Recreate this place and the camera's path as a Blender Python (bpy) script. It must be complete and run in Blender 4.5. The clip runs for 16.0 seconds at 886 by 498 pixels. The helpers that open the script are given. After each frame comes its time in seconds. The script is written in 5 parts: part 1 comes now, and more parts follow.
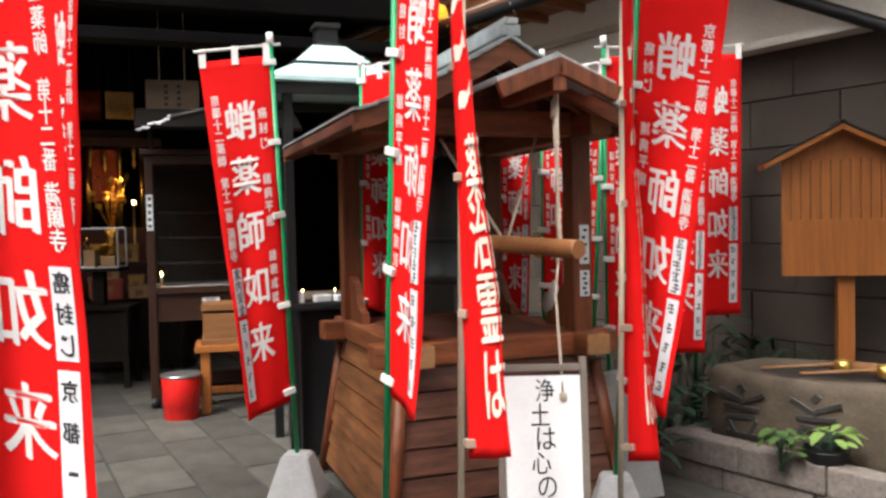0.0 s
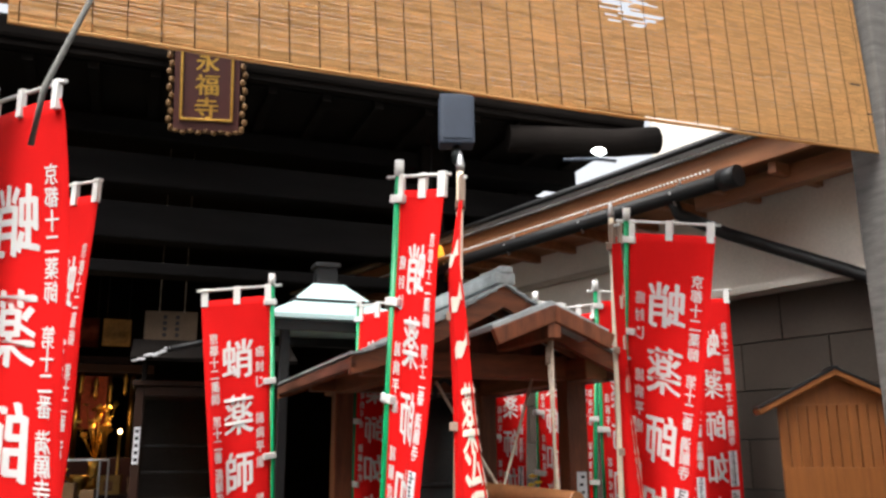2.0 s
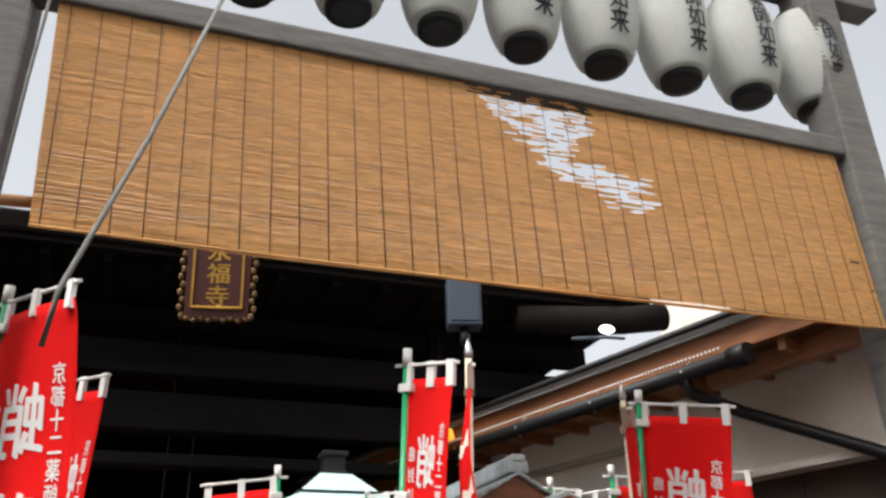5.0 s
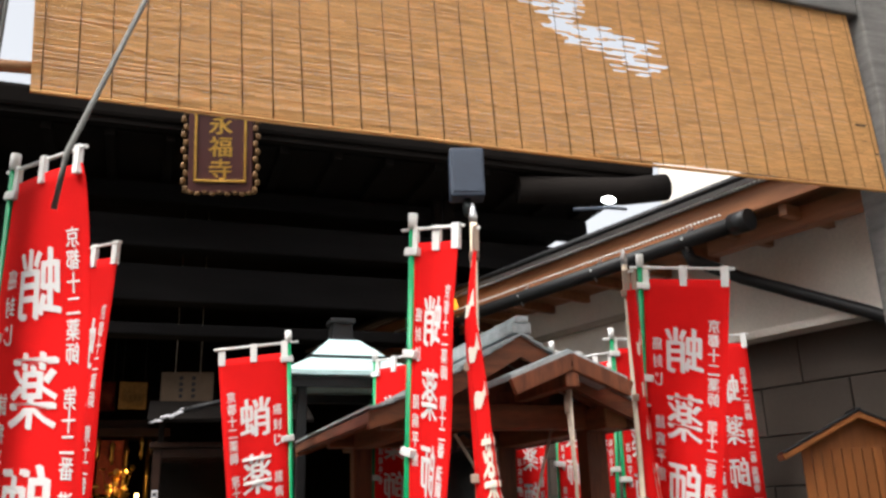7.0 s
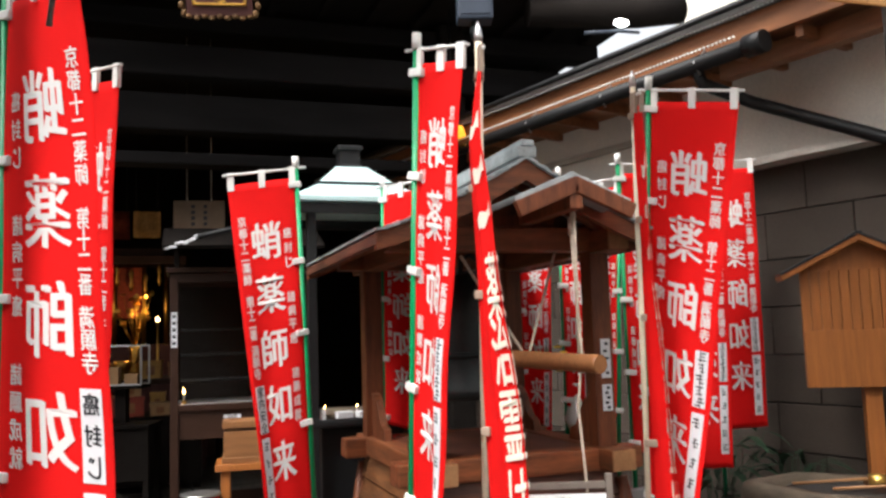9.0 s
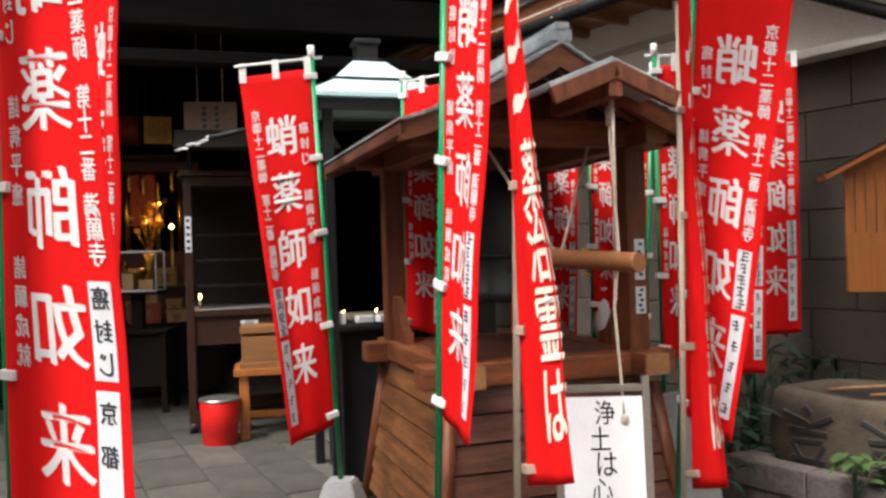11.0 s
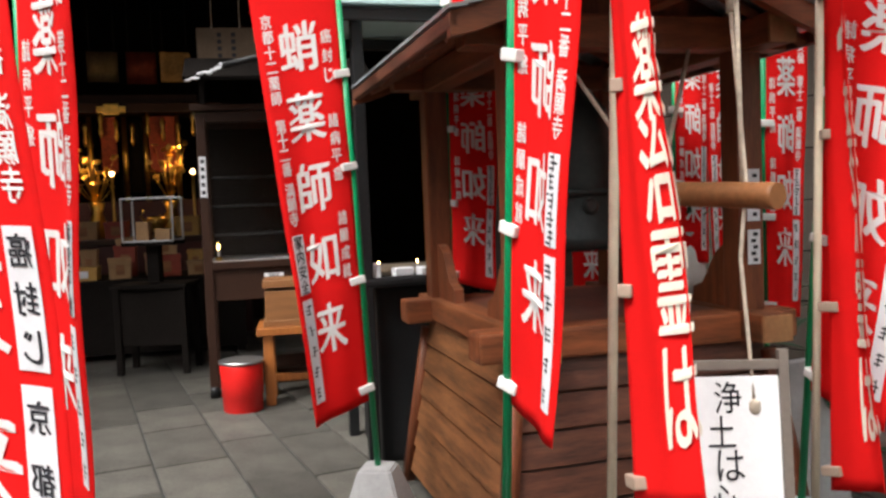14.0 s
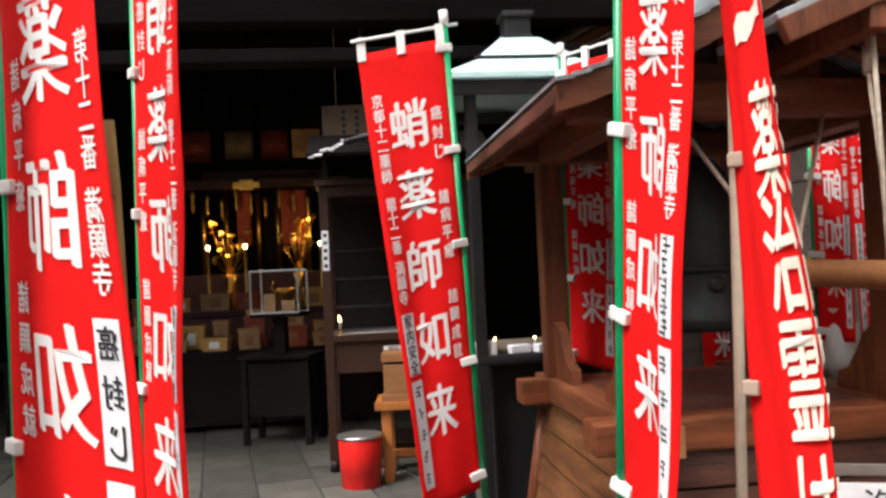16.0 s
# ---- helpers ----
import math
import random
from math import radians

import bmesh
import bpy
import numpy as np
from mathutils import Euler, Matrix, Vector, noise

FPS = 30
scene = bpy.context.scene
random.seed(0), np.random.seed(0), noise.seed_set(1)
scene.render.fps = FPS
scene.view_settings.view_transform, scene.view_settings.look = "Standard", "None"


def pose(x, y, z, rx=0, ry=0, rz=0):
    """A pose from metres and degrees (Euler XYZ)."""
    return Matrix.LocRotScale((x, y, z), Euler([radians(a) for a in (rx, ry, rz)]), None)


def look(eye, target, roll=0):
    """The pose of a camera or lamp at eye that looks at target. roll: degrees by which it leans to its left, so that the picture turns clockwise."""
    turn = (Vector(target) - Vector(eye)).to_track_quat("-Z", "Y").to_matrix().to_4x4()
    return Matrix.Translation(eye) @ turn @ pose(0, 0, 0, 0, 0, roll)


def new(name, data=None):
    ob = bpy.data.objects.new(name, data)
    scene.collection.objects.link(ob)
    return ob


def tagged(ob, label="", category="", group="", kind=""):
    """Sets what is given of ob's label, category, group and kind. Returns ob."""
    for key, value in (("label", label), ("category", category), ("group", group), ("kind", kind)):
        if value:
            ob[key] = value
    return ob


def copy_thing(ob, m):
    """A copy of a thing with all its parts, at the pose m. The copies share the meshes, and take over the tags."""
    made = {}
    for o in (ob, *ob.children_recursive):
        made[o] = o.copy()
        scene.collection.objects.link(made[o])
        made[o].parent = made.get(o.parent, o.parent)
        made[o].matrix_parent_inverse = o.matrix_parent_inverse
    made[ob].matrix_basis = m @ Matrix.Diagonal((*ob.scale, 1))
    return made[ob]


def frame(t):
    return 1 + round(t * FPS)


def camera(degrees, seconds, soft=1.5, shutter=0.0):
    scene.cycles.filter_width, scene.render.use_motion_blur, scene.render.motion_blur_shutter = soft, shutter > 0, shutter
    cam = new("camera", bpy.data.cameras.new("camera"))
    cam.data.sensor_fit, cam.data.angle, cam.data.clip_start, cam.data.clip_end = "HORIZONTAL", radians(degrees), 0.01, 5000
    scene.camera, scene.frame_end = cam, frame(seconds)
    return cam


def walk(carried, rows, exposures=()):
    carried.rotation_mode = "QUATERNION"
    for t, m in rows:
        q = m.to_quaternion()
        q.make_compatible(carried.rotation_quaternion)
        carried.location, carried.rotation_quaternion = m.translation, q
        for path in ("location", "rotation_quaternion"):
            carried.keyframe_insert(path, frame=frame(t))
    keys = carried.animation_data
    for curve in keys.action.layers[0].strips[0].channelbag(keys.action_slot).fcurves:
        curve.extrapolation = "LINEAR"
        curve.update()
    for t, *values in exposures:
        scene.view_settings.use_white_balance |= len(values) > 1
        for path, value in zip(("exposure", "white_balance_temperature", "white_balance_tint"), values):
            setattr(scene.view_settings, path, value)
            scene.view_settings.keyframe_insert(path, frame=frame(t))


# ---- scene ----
cam = camera(55.6, 16.0, soft=2.7)
PATH = [
    (0, (0.38, 0.389, 1.369), (0.175, 2.378, 1.309), -1.2),
    (0.5, (0.402, 0.414, 1.425), (0.193, 2.402, 1.467), -0.9),
    (1, (0.385, 0.388, 1.426), (0.19, 2.37, 1.613), -0.7),
    (1.5, (0.375, 0.371, 1.438), (0.191, 2.336, 1.765), -0.5),
    (2, (0.373, 0.359, 1.444), (0.196, 2.296, 1.912), -0.4),
    (2.5, (0.365, 0.366, 1.462), (0.195, 2.267, 2.062), -0.5),
    (3, (0.37, 0.368, 1.472), (0.203, 2.221, 2.206), -0.7),
    (3.5, (0.378, 0.364, 1.483), (0.209, 2.169, 2.328), -0.8),
    (3.7, (0.377, 0.361, 1.486), (0.21, 2.15, 2.363), -0.9),
    (5.8, (0.377, 0.338, 1.465), (0.195, 2.157, 2.276), -1.7),
    (6, (0.374, 0.34, 1.459), (0.189, 2.175, 2.234), -1.7),
    (6.5, (0.375, 0.337, 1.438), (0.179, 2.206, 2.121), -1.8),
    (7, (0.364, 0.339, 1.428), (0.165, 2.239, 2.021), -1.9),
    (7.5, (0.363, 0.337, 1.419), (0.156, 2.264, 1.912), -2.0),
    (8, (0.374, 0.338, 1.412), (0.151, 2.286, 1.805), -1.9),
    (8.5, (0.374, 0.336, 1.405), (0.142, 2.301, 1.7), -2.1),
    (9, (0.38, 0.333, 1.389), (0.137, 2.308, 1.594), -1.9),
    (9.5, (0.382, 0.351, 1.39), (0.13, 2.332, 1.507), -1.8),
    (10, (0.347, 0.402, 1.363), (0.096, 2.385, 1.416), -1.8),
    (10.2, (0.323, 0.421, 1.339), (0.077, 2.405, 1.378), -1.7),
    (12.5, (0.265, 0.894, 1.321), (-0.104, 2.859, 1.279), -1.8),
    (13, (0.188, 1.049, 1.315), (-0.164, 3.017, 1.255), -2.1),
    (13.5, (0.116, 1.172, 1.308), (-0.216, 3.142, 1.218), -2.3),
    (14, (0.102, 1.263, 1.288), (-0.263, 3.226, 1.17), -2.3),
    (14.5, (0.145, 1.345, 1.309), (-0.315, 3.286, 1.175), -2.7),
    (15, (0.127, 1.354, 1.312), (-0.402, 3.281, 1.219), -2.5),
    (15.5, (0.134, 1.391, 1.321), (-0.466, 3.299, 1.294), -2.6),
    (16, (0.14, 1.39, 1.329), (-0.516, 3.279, 1.38), -2.7),
]
walk(cam, [(t, look(eye, target, roll)) for t, eye, target, roll in PATH],
     [(0, 1.35), (0.6, 1.25), (2.0, 1.25), (3.7, 1.25), (5.8, 0.82), (6.5, 1.0), (7.5, 1.27), (9.0, 1.3), (12.5, 1.25), (14.0, 1.3), (16.0, 1.35)])

# ---- world and light ----
world = bpy.data.worlds.new("world")
scene.world = world
world.use_nodes = True
wn = world.node_tree.nodes
sky = wn.new("ShaderNodeTexSky")
sky.sky_type = "NISHITA"
sky.sun_disc = False
sky.sun_elevation, sky.sun_rotation = radians(60), radians(200)
sky.air_density, sky.dust_density, sky.ozone_density = 1.0, 6.0, 1.0
grey = wn.new("ShaderNodeHueSaturation")
grey.inputs["Saturation"].default_value = 0.2
world.node_tree.links.new(sky.outputs[0], grey.inputs["Color"])
world.node_tree.links.new(grey.outputs[0], wn["Background"].inputs[0])
wn["Background"].inputs[1].default_value = 0.15
sun = new("sun", bpy.data.lights.new("sun", "SUN"))
sun.data.energy, sun.data.angle, sun.data.color = 1.5, radians(22), (1.0, 0.97, 0.92)
sun.matrix_world = look((-3.2, -1.0, 8.5), (0, 3.5, 0.8))


# ---- materials ----
def mat(name, base, rough=0.6, metal=0.0, vary=0.25, scale=6.0, bump=0.15, stretch=(1, 1, 1), fine=60.0, spec=0.4, island=0.0, shards=False):
    """Procedural surface: two scales of variation in tone, a fine relief, and an optional shift from piece to piece."""
    m = bpy.data.materials.new(name)
    m.use_nodes = True
    t = m.node_tree
    b = t.nodes["Principled BSDF"]
    co = t.nodes.new("ShaderNodeTexCoord")
    mp = t.nodes.new("ShaderNodeMapping")
    mp.inputs["Scale"].default_value = stretch
    t.links.new(co.outputs["Object"], mp.inputs[0])
    big = t.nodes.new("ShaderNodeTexNoise")
    big.inputs["Scale"].default_value, big.inputs["Detail"].default_value = scale, 6
    small = t.nodes.new("ShaderNodeTexNoise")
    small.inputs["Scale"].default_value, small.inputs["Detail"].default_value = fine, 4
    t.links.new(mp.outputs[0], big.inputs[0])
    t.links.new(mp.outputs[0], small.inputs[0])
    mix = t.nodes.new("ShaderNodeMath")
    mix.operation = "MULTIPLY_ADD"
    t.links.new(small.outputs[0], mix.inputs[0])
    mix.inputs[1].default_value = 0.5
    t.links.new(big.outputs[0], mix.inputs[2])
    span = t.nodes.new("ShaderNodeMapRange")
    span.inputs[1].default_value, span.inputs[2].default_value = 0.45, 1.05
    span.inputs[3].default_value, span.inputs[4].default_value = 1 - vary, 1 + vary
    t.links.new(mix.outputs[0], span.inputs[0])
    value = span.outputs[0]
    if island:
        info = t.nodes.new("ShaderNodeObjectInfo")
        geo = t.nodes.new("ShaderNodeNewGeometry")
        each = t.nodes.new("ShaderNodeMapRange")
        each.inputs[3].default_value, each.inputs[4].default_value = 1 - island, 1 + island
        t.links.new(geo.outputs["Random Per Island"] if shards else info.outputs["Random"], each.inputs[0])
        both = t.nodes.new("ShaderNodeMath")
        both.operation = "MULTIPLY"
        t.links.new(value, both.inputs[0])
        t.links.new(each.outputs[0], both.inputs[1])
        value = both.outputs[0]
    hsv = t.nodes.new("ShaderNodeHueSaturation")
    hsv.inputs["Color"].default_value = (*base, 1)
    t.links.new(value, hsv.inputs["Value"])
    t.links.new(hsv.outputs[0], b.inputs["Base Color"])
    b.inputs["Roughness"].default_value, b.inputs["Metallic"].default_value = rough, metal
    b.inputs["Specular IOR Level"].default_value = spec
    if bump:
        bp = t.nodes.new("ShaderNodeBump")
        bp.inputs["Strength"].default_value, bp.inputs["Distance"].default_value = bump, 0.01
        t.links.new(mix.outputs[0], bp.inputs["Height"])
        t.links.new(bp.outputs[0], b.inputs["Normal"])
    return m


def glow(name, colour, strength):
    m = bpy.data.materials.new(name)
    m.use_nodes = True
    b = m.node_tree.nodes["Principled BSDF"]
    b.inputs["Base Color"].default_value = (*colour, 1)
    b.inputs["Emission Color"].default_value = (*colour, 1)
    b.inputs["Emission Strength"].default_value = strength
    return m


def thin(name, base, through_share, rough=0.8, **kw):
    """Cloth, paper or leaf: part of the light passes through it."""
    m = mat(name, base, rough, **kw)
    t = m.node_tree
    b, out = t.nodes["Principled BSDF"], t.nodes["Material Output"]
    tr = t.nodes.new("ShaderNodeBsdfTranslucent")
    t.links.new(b.inputs["Base Color"].links[0].from_socket, tr.inputs[0])
    mx = t.nodes.new("ShaderNodeMixShader")
    mx.inputs[0].default_value = through_share
    t.links.new(b.outputs[0], mx.inputs[1])
    t.links.new(tr.outputs[0], mx.inputs[2])
    t.links.new(mx.outputs[0], out.inputs[0])
    return m


RED = thin("red_cloth", (0.78, 0.012, 0.012), 0.3, vary=0.12, scale=3, bump=0.05, fine=300, spec=0.1)
INK_WHITE = thin("white_print", (0.8, 0.78, 0.77), 0.3, vary=0.05, bump=0, spec=0.1)
PAPER = thin("paper", (0.72, 0.73, 0.76), 0.2, vary=0.06, bump=0.03)
CREAM = thin("cream_print", (0.84, 0.8, 0.69), 0.3, vary=0.06, bump=0.0)
INK = mat("ink", (0.015, 0.015, 0.02), 0.7, vary=0.2, bump=0)
GREEN = mat("green_plastic", (0.0, 0.25, 0.09), 0.3, vary=0.12, bump=0.02)
WHITE_POLE = mat("white_plastic", (0.7, 0.7, 0.68), 0.4, vary=0.1, bump=0.02)
BEIGE_POLE = mat("beige_pole", (0.66, 0.57, 0.43), 0.5, vary=0.15, bump=0.05)
CLIP = mat("clip_plastic", (0.3, 0.22, 0.17), 0.5, vary=0.1, bump=0.02)
CONCRETE = mat("concrete", (0.4, 0.4, 0.4), 0.85, vary=0.2, scale=5, bump=0.25)
WOOD = mat("red_brown_wood", (0.15, 0.043, 0.016), 0.5, vary=0.6, scale=3, stretch=(9, 9, 0.9), fine=25, bump=0.2, island=0.15)
WOOD_X = mat("red_brown_beam", (0.16, 0.048, 0.017), 0.5, vary=0.6, scale=3, stretch=(0.9, 9, 9), fine=25, bump=0.2, island=0.2)
WOOD_Y = mat("red_brown_sill", (0.16, 0.052, 0.019), 0.5, vary=0.6, scale=3, stretch=(9, 0.9, 9), fine=25, bump=0.2, island=0.2)
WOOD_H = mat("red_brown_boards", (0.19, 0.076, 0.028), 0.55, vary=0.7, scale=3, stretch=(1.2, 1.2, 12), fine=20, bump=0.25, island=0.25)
# Darker copy of the boards: shade of front, gable and shelf in the colour.
WOOD_SHADED = mat("shaded_boards", (0.085, 0.03, 0.017), 0.55, vary=0.7, scale=3, stretch=(1.2, 1.2, 12), fine=20, bump=0.25, island=0.25)
WOOD_PALE = mat("pale_cut_wood", (0.3, 0.15, 0.065), 0.6, vary=0.3, scale=8, bump=0.15)
WOOD_ORANGE = mat("honey_wood", (0.29, 0.095, 0.02), 0.5, vary=0.25, scale=3, stretch=(14, 14, 0.8), fine=22, bump=0.12)
OLD_WOOD = mat("weathered_grey_wood", (0.1, 0.094, 0.088), 0.8, vary=0.35, scale=3, stretch=(2, 2, 12), fine=20, bump=0.3)
# Near-black base carries the shade of the unlit hall.
HALL_WOOD = mat("hall_shade_wood", (0.011, 0.009, 0.008), 0.9, vary=0.4, scale=2, bump=0.1, spec=0.05)
CAB_WOOD = mat("brown_lacquered_wood", (0.03, 0.014, 0.009), 0.45, vary=0.3, scale=4, bump=0.08, spec=0.2)
BLACK = mat("black_iron", (0.012, 0.012, 0.013), 0.5, 0.3, vary=0.3, bump=0.1)
BRONZE = mat("dark_bronze", (0.03, 0.035, 0.035), 0.45, 0.6, vary=0.3, bump=0.08)
COPPER = mat("pale_green_copper", (0.4, 0.55, 0.55), 0.45, vary=0.15, scale=4, bump=0.05)
ROOF = mat("grey_copper_roof", (0.3, 0.34, 0.35), 0.35, vary=0.4, scale=9, bump=0.15, island=0.28)
STONE = mat("grey_stone", (0.085, 0.064, 0.044), 0.8, vary=0.4, scale=7, bump=0.5)
STONE_DARK = mat("dark_wet_stone", (0.03, 0.027, 0.025), 0.5, vary=0.4, scale=9, bump=0.4)
GRANITE = mat("granite_kerb", (0.14, 0.118, 0.105), 0.85, vary=0.3, scale=30, bump=0.3, island=0.12)
PAVE = mat("paving_stone", (0.068, 0.064, 0.056), 0.65, spec=0.25, vary=0.5, scale=4, bump=0.5, island=0.3)
JOINT = mat("dark_joint", (0.04, 0.04, 0.038), 0.9, vary=0.3, bump=0.3)
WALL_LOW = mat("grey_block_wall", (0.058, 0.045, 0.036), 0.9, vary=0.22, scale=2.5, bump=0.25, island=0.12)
WALL_UP = mat("pale_plaster_wall", (0.68, 0.63, 0.56), 0.85, vary=0.2, scale=1.5, bump=0.2)
BAMBOO = thin("bamboo_splints", (0.66, 0.39, 0.155), 0.5, vary=0.2, scale=3, stretch=(1, 1, 40), fine=12, bump=0.2, island=0.13, shards=True)
THREAD = mat("dark_thread", (0.06, 0.035, 0.02), 0.9, vary=0.2, bump=0)
LANTERN = thin("white_lantern_paper", (0.6, 0.61, 0.58), 0.45, vary=0.15, scale=3, bump=0.1)
ROPE = mat("hemp_rope", (0.5, 0.42, 0.33), 0.9, vary=0.25, scale=40, bump=0.4)
GREY_ROPE = mat("grey_cord", (0.15, 0.15, 0.14), 0.9, vary=0.2, scale=40, bump=0.3)
BUCKET = mat("red_enamel", (0.6, 0.014, 0.012), 0.25, vary=0.12, bump=0.02)
TIN = mat("tin", (0.5, 0.5, 0.5), 0.3, 0.9, vary=0.15, bump=0.03)
BRASS = mat("brass", (0.6, 0.38, 0.1), 0.3, 0.9, vary=0.2, bump=0.03)
GOLD = mat("gilding", (0.75, 0.45, 0.1), 0.3, 1.0, vary=0.3, scale=20, bump=0.2)
PLAQUE_RED = mat("maroon_lacquer", (0.05, 0.012, 0.01), 0.4, vary=0.2, bump=0.05)
CARD = mat("tan_card", (0.26, 0.15, 0.07), 0.8, vary=0.25, bump=0.05)
LEAF = thin("green_leaf", (0.06, 0.12, 0.03), 0.3, vary=0.3, bump=0.1)
LEAF_PALE = thin("pale_leaf", (0.2, 0.32, 0.08), 0.35, vary=0.3, bump=0.1)
LEAF_DARK = thin("dark_leaf", (0.025, 0.06, 0.03), 0.2, vary=0.3, bump=0.1)
OLIVE = mat("olive_cloth", (0.27, 0.2, 0.07), 0.8, vary=0.2, bump=0.1)
BLUE_GREY = mat("blue_grey_metal", (0.026, 0.037, 0.058), 0.5, vary=0.15, bump=0.02)
YELLOW = mat("yellow_petal", (0.8, 0.55, 0.03), 0.6, vary=0.2, bump=0)
FLAME = glow("candle_flame", (1.0, 0.5, 0.12), 40.0)
GLASS = bpy.data.materials.new("glass")
GLASS.use_nodes = True
GLASS.node_tree.nodes["Principled BSDF"].inputs["Transmission Weight"].default_value = 1.0
GLASS.node_tree.nodes["Principled BSDF"].inputs["Roughness"].default_value = 0.02
GLASS.node_tree.nodes["Principled BSDF"].inputs["IOR"].default_value = 1.1


# ---- mesh helpers ----
def finish(name, bm, material, parent=None, label=""):
    me = bpy.data.meshes.new(name)
    bmesh.ops.recalc_face_normals(bm, faces=bm.faces)
    bm.to_mesh(me)
    bm.free()
    me.materials.append(material)
    ob = new(name, me)
    if parent is not None:
        ob.parent = parent
    if label:
        ob["label"] = label
    return ob


def part(name, bm, material, parent, label=""):
    return finish(name, bm, material, parent, label)


def thing(name, label, category, m=None, group="", kind=""):
    ob = new(name)
    if m is not None:
        ob.matrix_world = m
    return tagged(ob, label, category, group, kind)


def block(*specs, bevel=0.006, m=None):
    """Bevelled boxes (centre, size[, rotation matrix]) in one bmesh."""
    bm = bmesh.new()
    for spec in specs:
        c, s = spec[0], spec[1]
        r = spec[2] if len(spec) > 2 else Matrix.Identity(4)
        bmesh.ops.create_cube(bm, size=1.0, matrix=Matrix.Translation(c) @ r @ Matrix.Diagonal((*s, 1)))
    if bevel:
        bmesh.ops.bevel(bm, geom=bm.edges[:], offset=min(bevel, min(min(s[1]) for s in specs) * 0.3), segments=2, affect="EDGES", profile=0.6)
    if m is not None:
        bmesh.ops.transform(bm, matrix=m, verts=bm.verts)
    return bm


def tube(points, radius, sides=10, taper=1.0, bm=None):
    bm = bm or bmesh.new()
    pts = [Vector(p) for p in points]
    rings = []
    for i, p in enumerate(pts):
        d = (pts[min(i + 1, len(pts) - 1)] - pts[max(i - 1, 0)]).normalized()
        q = d.to_track_quat("Z", "Y")
        r = radius * (1 + (taper - 1) * i / (len(pts) - 1))
        rings.append([bm.verts.new(p + q @ Vector((r * math.cos(a), r * math.sin(a), 0))) for a in (2 * math.pi * k / sides for k in range(sides))])
    for a, b in zip(rings, rings[1:]):
        for k in range(sides):
            bm.faces.new((a[k], a[(k + 1) % sides], b[(k + 1) % sides], b[k])).smooth = True
    bm.faces.new(rings[0][::-1])
    bm.faces.new(rings[-1])
    return bm


def lathe(profile, sides=24, bm=None, m=None):
    """A body turned about z from (radius, height) pairs."""
    bm = bm or bmesh.new()
    rings = [[bm.verts.new((r * math.cos(2 * math.pi * k / sides), r * math.sin(2 * math.pi * k / sides), z)) for k in range(sides)] for r, z in profile]
    for a, b in zip(rings, rings[1:]):
        for k in range(sides):
            bm.faces.new((a[k], a[(k + 1) % sides], b[(k + 1) % sides], b[k])).smooth = True
    for ring in (rings[0][::-1], rings[-1]):
        bm.faces.new(ring)
    if m is not None:
        bmesh.ops.transform(bm, matrix=m, verts=bm.verts)
    return bm


def prism(outline, z0, z1):
    """Upright prism over a plan outline."""
    bm = bmesh.new()
    low = [bm.verts.new((x, y, z0)) for x, y in outline]
    top = [bm.verts.new((x, y, z1)) for x, y in outline]
    n = len(outline)
    bm.faces.new(low[::-1])
    bm.faces.new(top)
    for k in range(n):
        bm.faces.new((low[k], low[(k + 1) % n], top[(k + 1) % n], top[k]))
    return bm


GLYPHS = {}


def glyph(ch):
    """Triangles of one character of the built-in font, centred, about 1 high."""
    if ch not in GLYPHS:
        cu = bpy.data.curves.new("glyph", "FONT")
        cu.body, cu.resolution_u = ch, 3
        ob = bpy.data.objects.new("glyph", cu)
        scene.collection.objects.link(ob)
        me = bpy.data.meshes.new_from_object(ob.evaluated_get(bpy.context.evaluated_depsgraph_get()))
        v = np.array([p.co[:2] for p in me.vertices]) if len(me.vertices) else np.zeros((0, 2))
        f = [tuple(p.vertices) for p in me.polygons]
        if len(v):
            v = (v - (v.min(0) + v.max(0)) / 2)
            v = v / max(v.max() * 2, 0.7)
        bpy.data.objects.remove(ob)
        bpy.data.curves.remove(cu)
        bpy.data.meshes.remove(me)
        GLYPHS[ch] = (v, f)
    return GLYPHS[ch]


def writing(place, items, sides=(1,), bm=None, bold=True):
    """items: (text char, u, v, size_u, size_v); place(u, v, side) gives the point on the sheet."""
    bm = bm or bmesh.new()
    for ch, u, v, su, sv in items:
        if ch == "#":
            pts, faces = np.array([(-0.5, -0.5), (0.5, -0.5), (0.5, 0.5), (-0.5, 0.5)]), [(0, 1, 2, 3)]
        else:
            pts, faces = glyph(ch)
        for side in sides:
            for n, (du, dv) in enumerate(((0, 0), (0.028, 0.012), (-0.028, -0.012)) if ch != "#" and bold else ((0, 0),)):
                vs = [bm.verts.new(place(u + (p[0] + du) * su, v + (p[1] + dv) * sv, side * (1 + 0.07 * n))) for p in pts]
                for f in faces:
                    bm.faces.new([vs[k] for k in f])
    return bm


TH = 26.0
U = Vector((math.cos(radians(TH)), math.sin(radians(TH)), 0))
V = Vector((-U.y, U.x, 0))


# ---- setting ----
ground = finish("ground", block(((0, 0, -0.1), (400, 400, 0.1)), bevel=0), JOINT)
tagged(ground, "dark earth and worn paving reaching away all round", "ground", kind="structure")

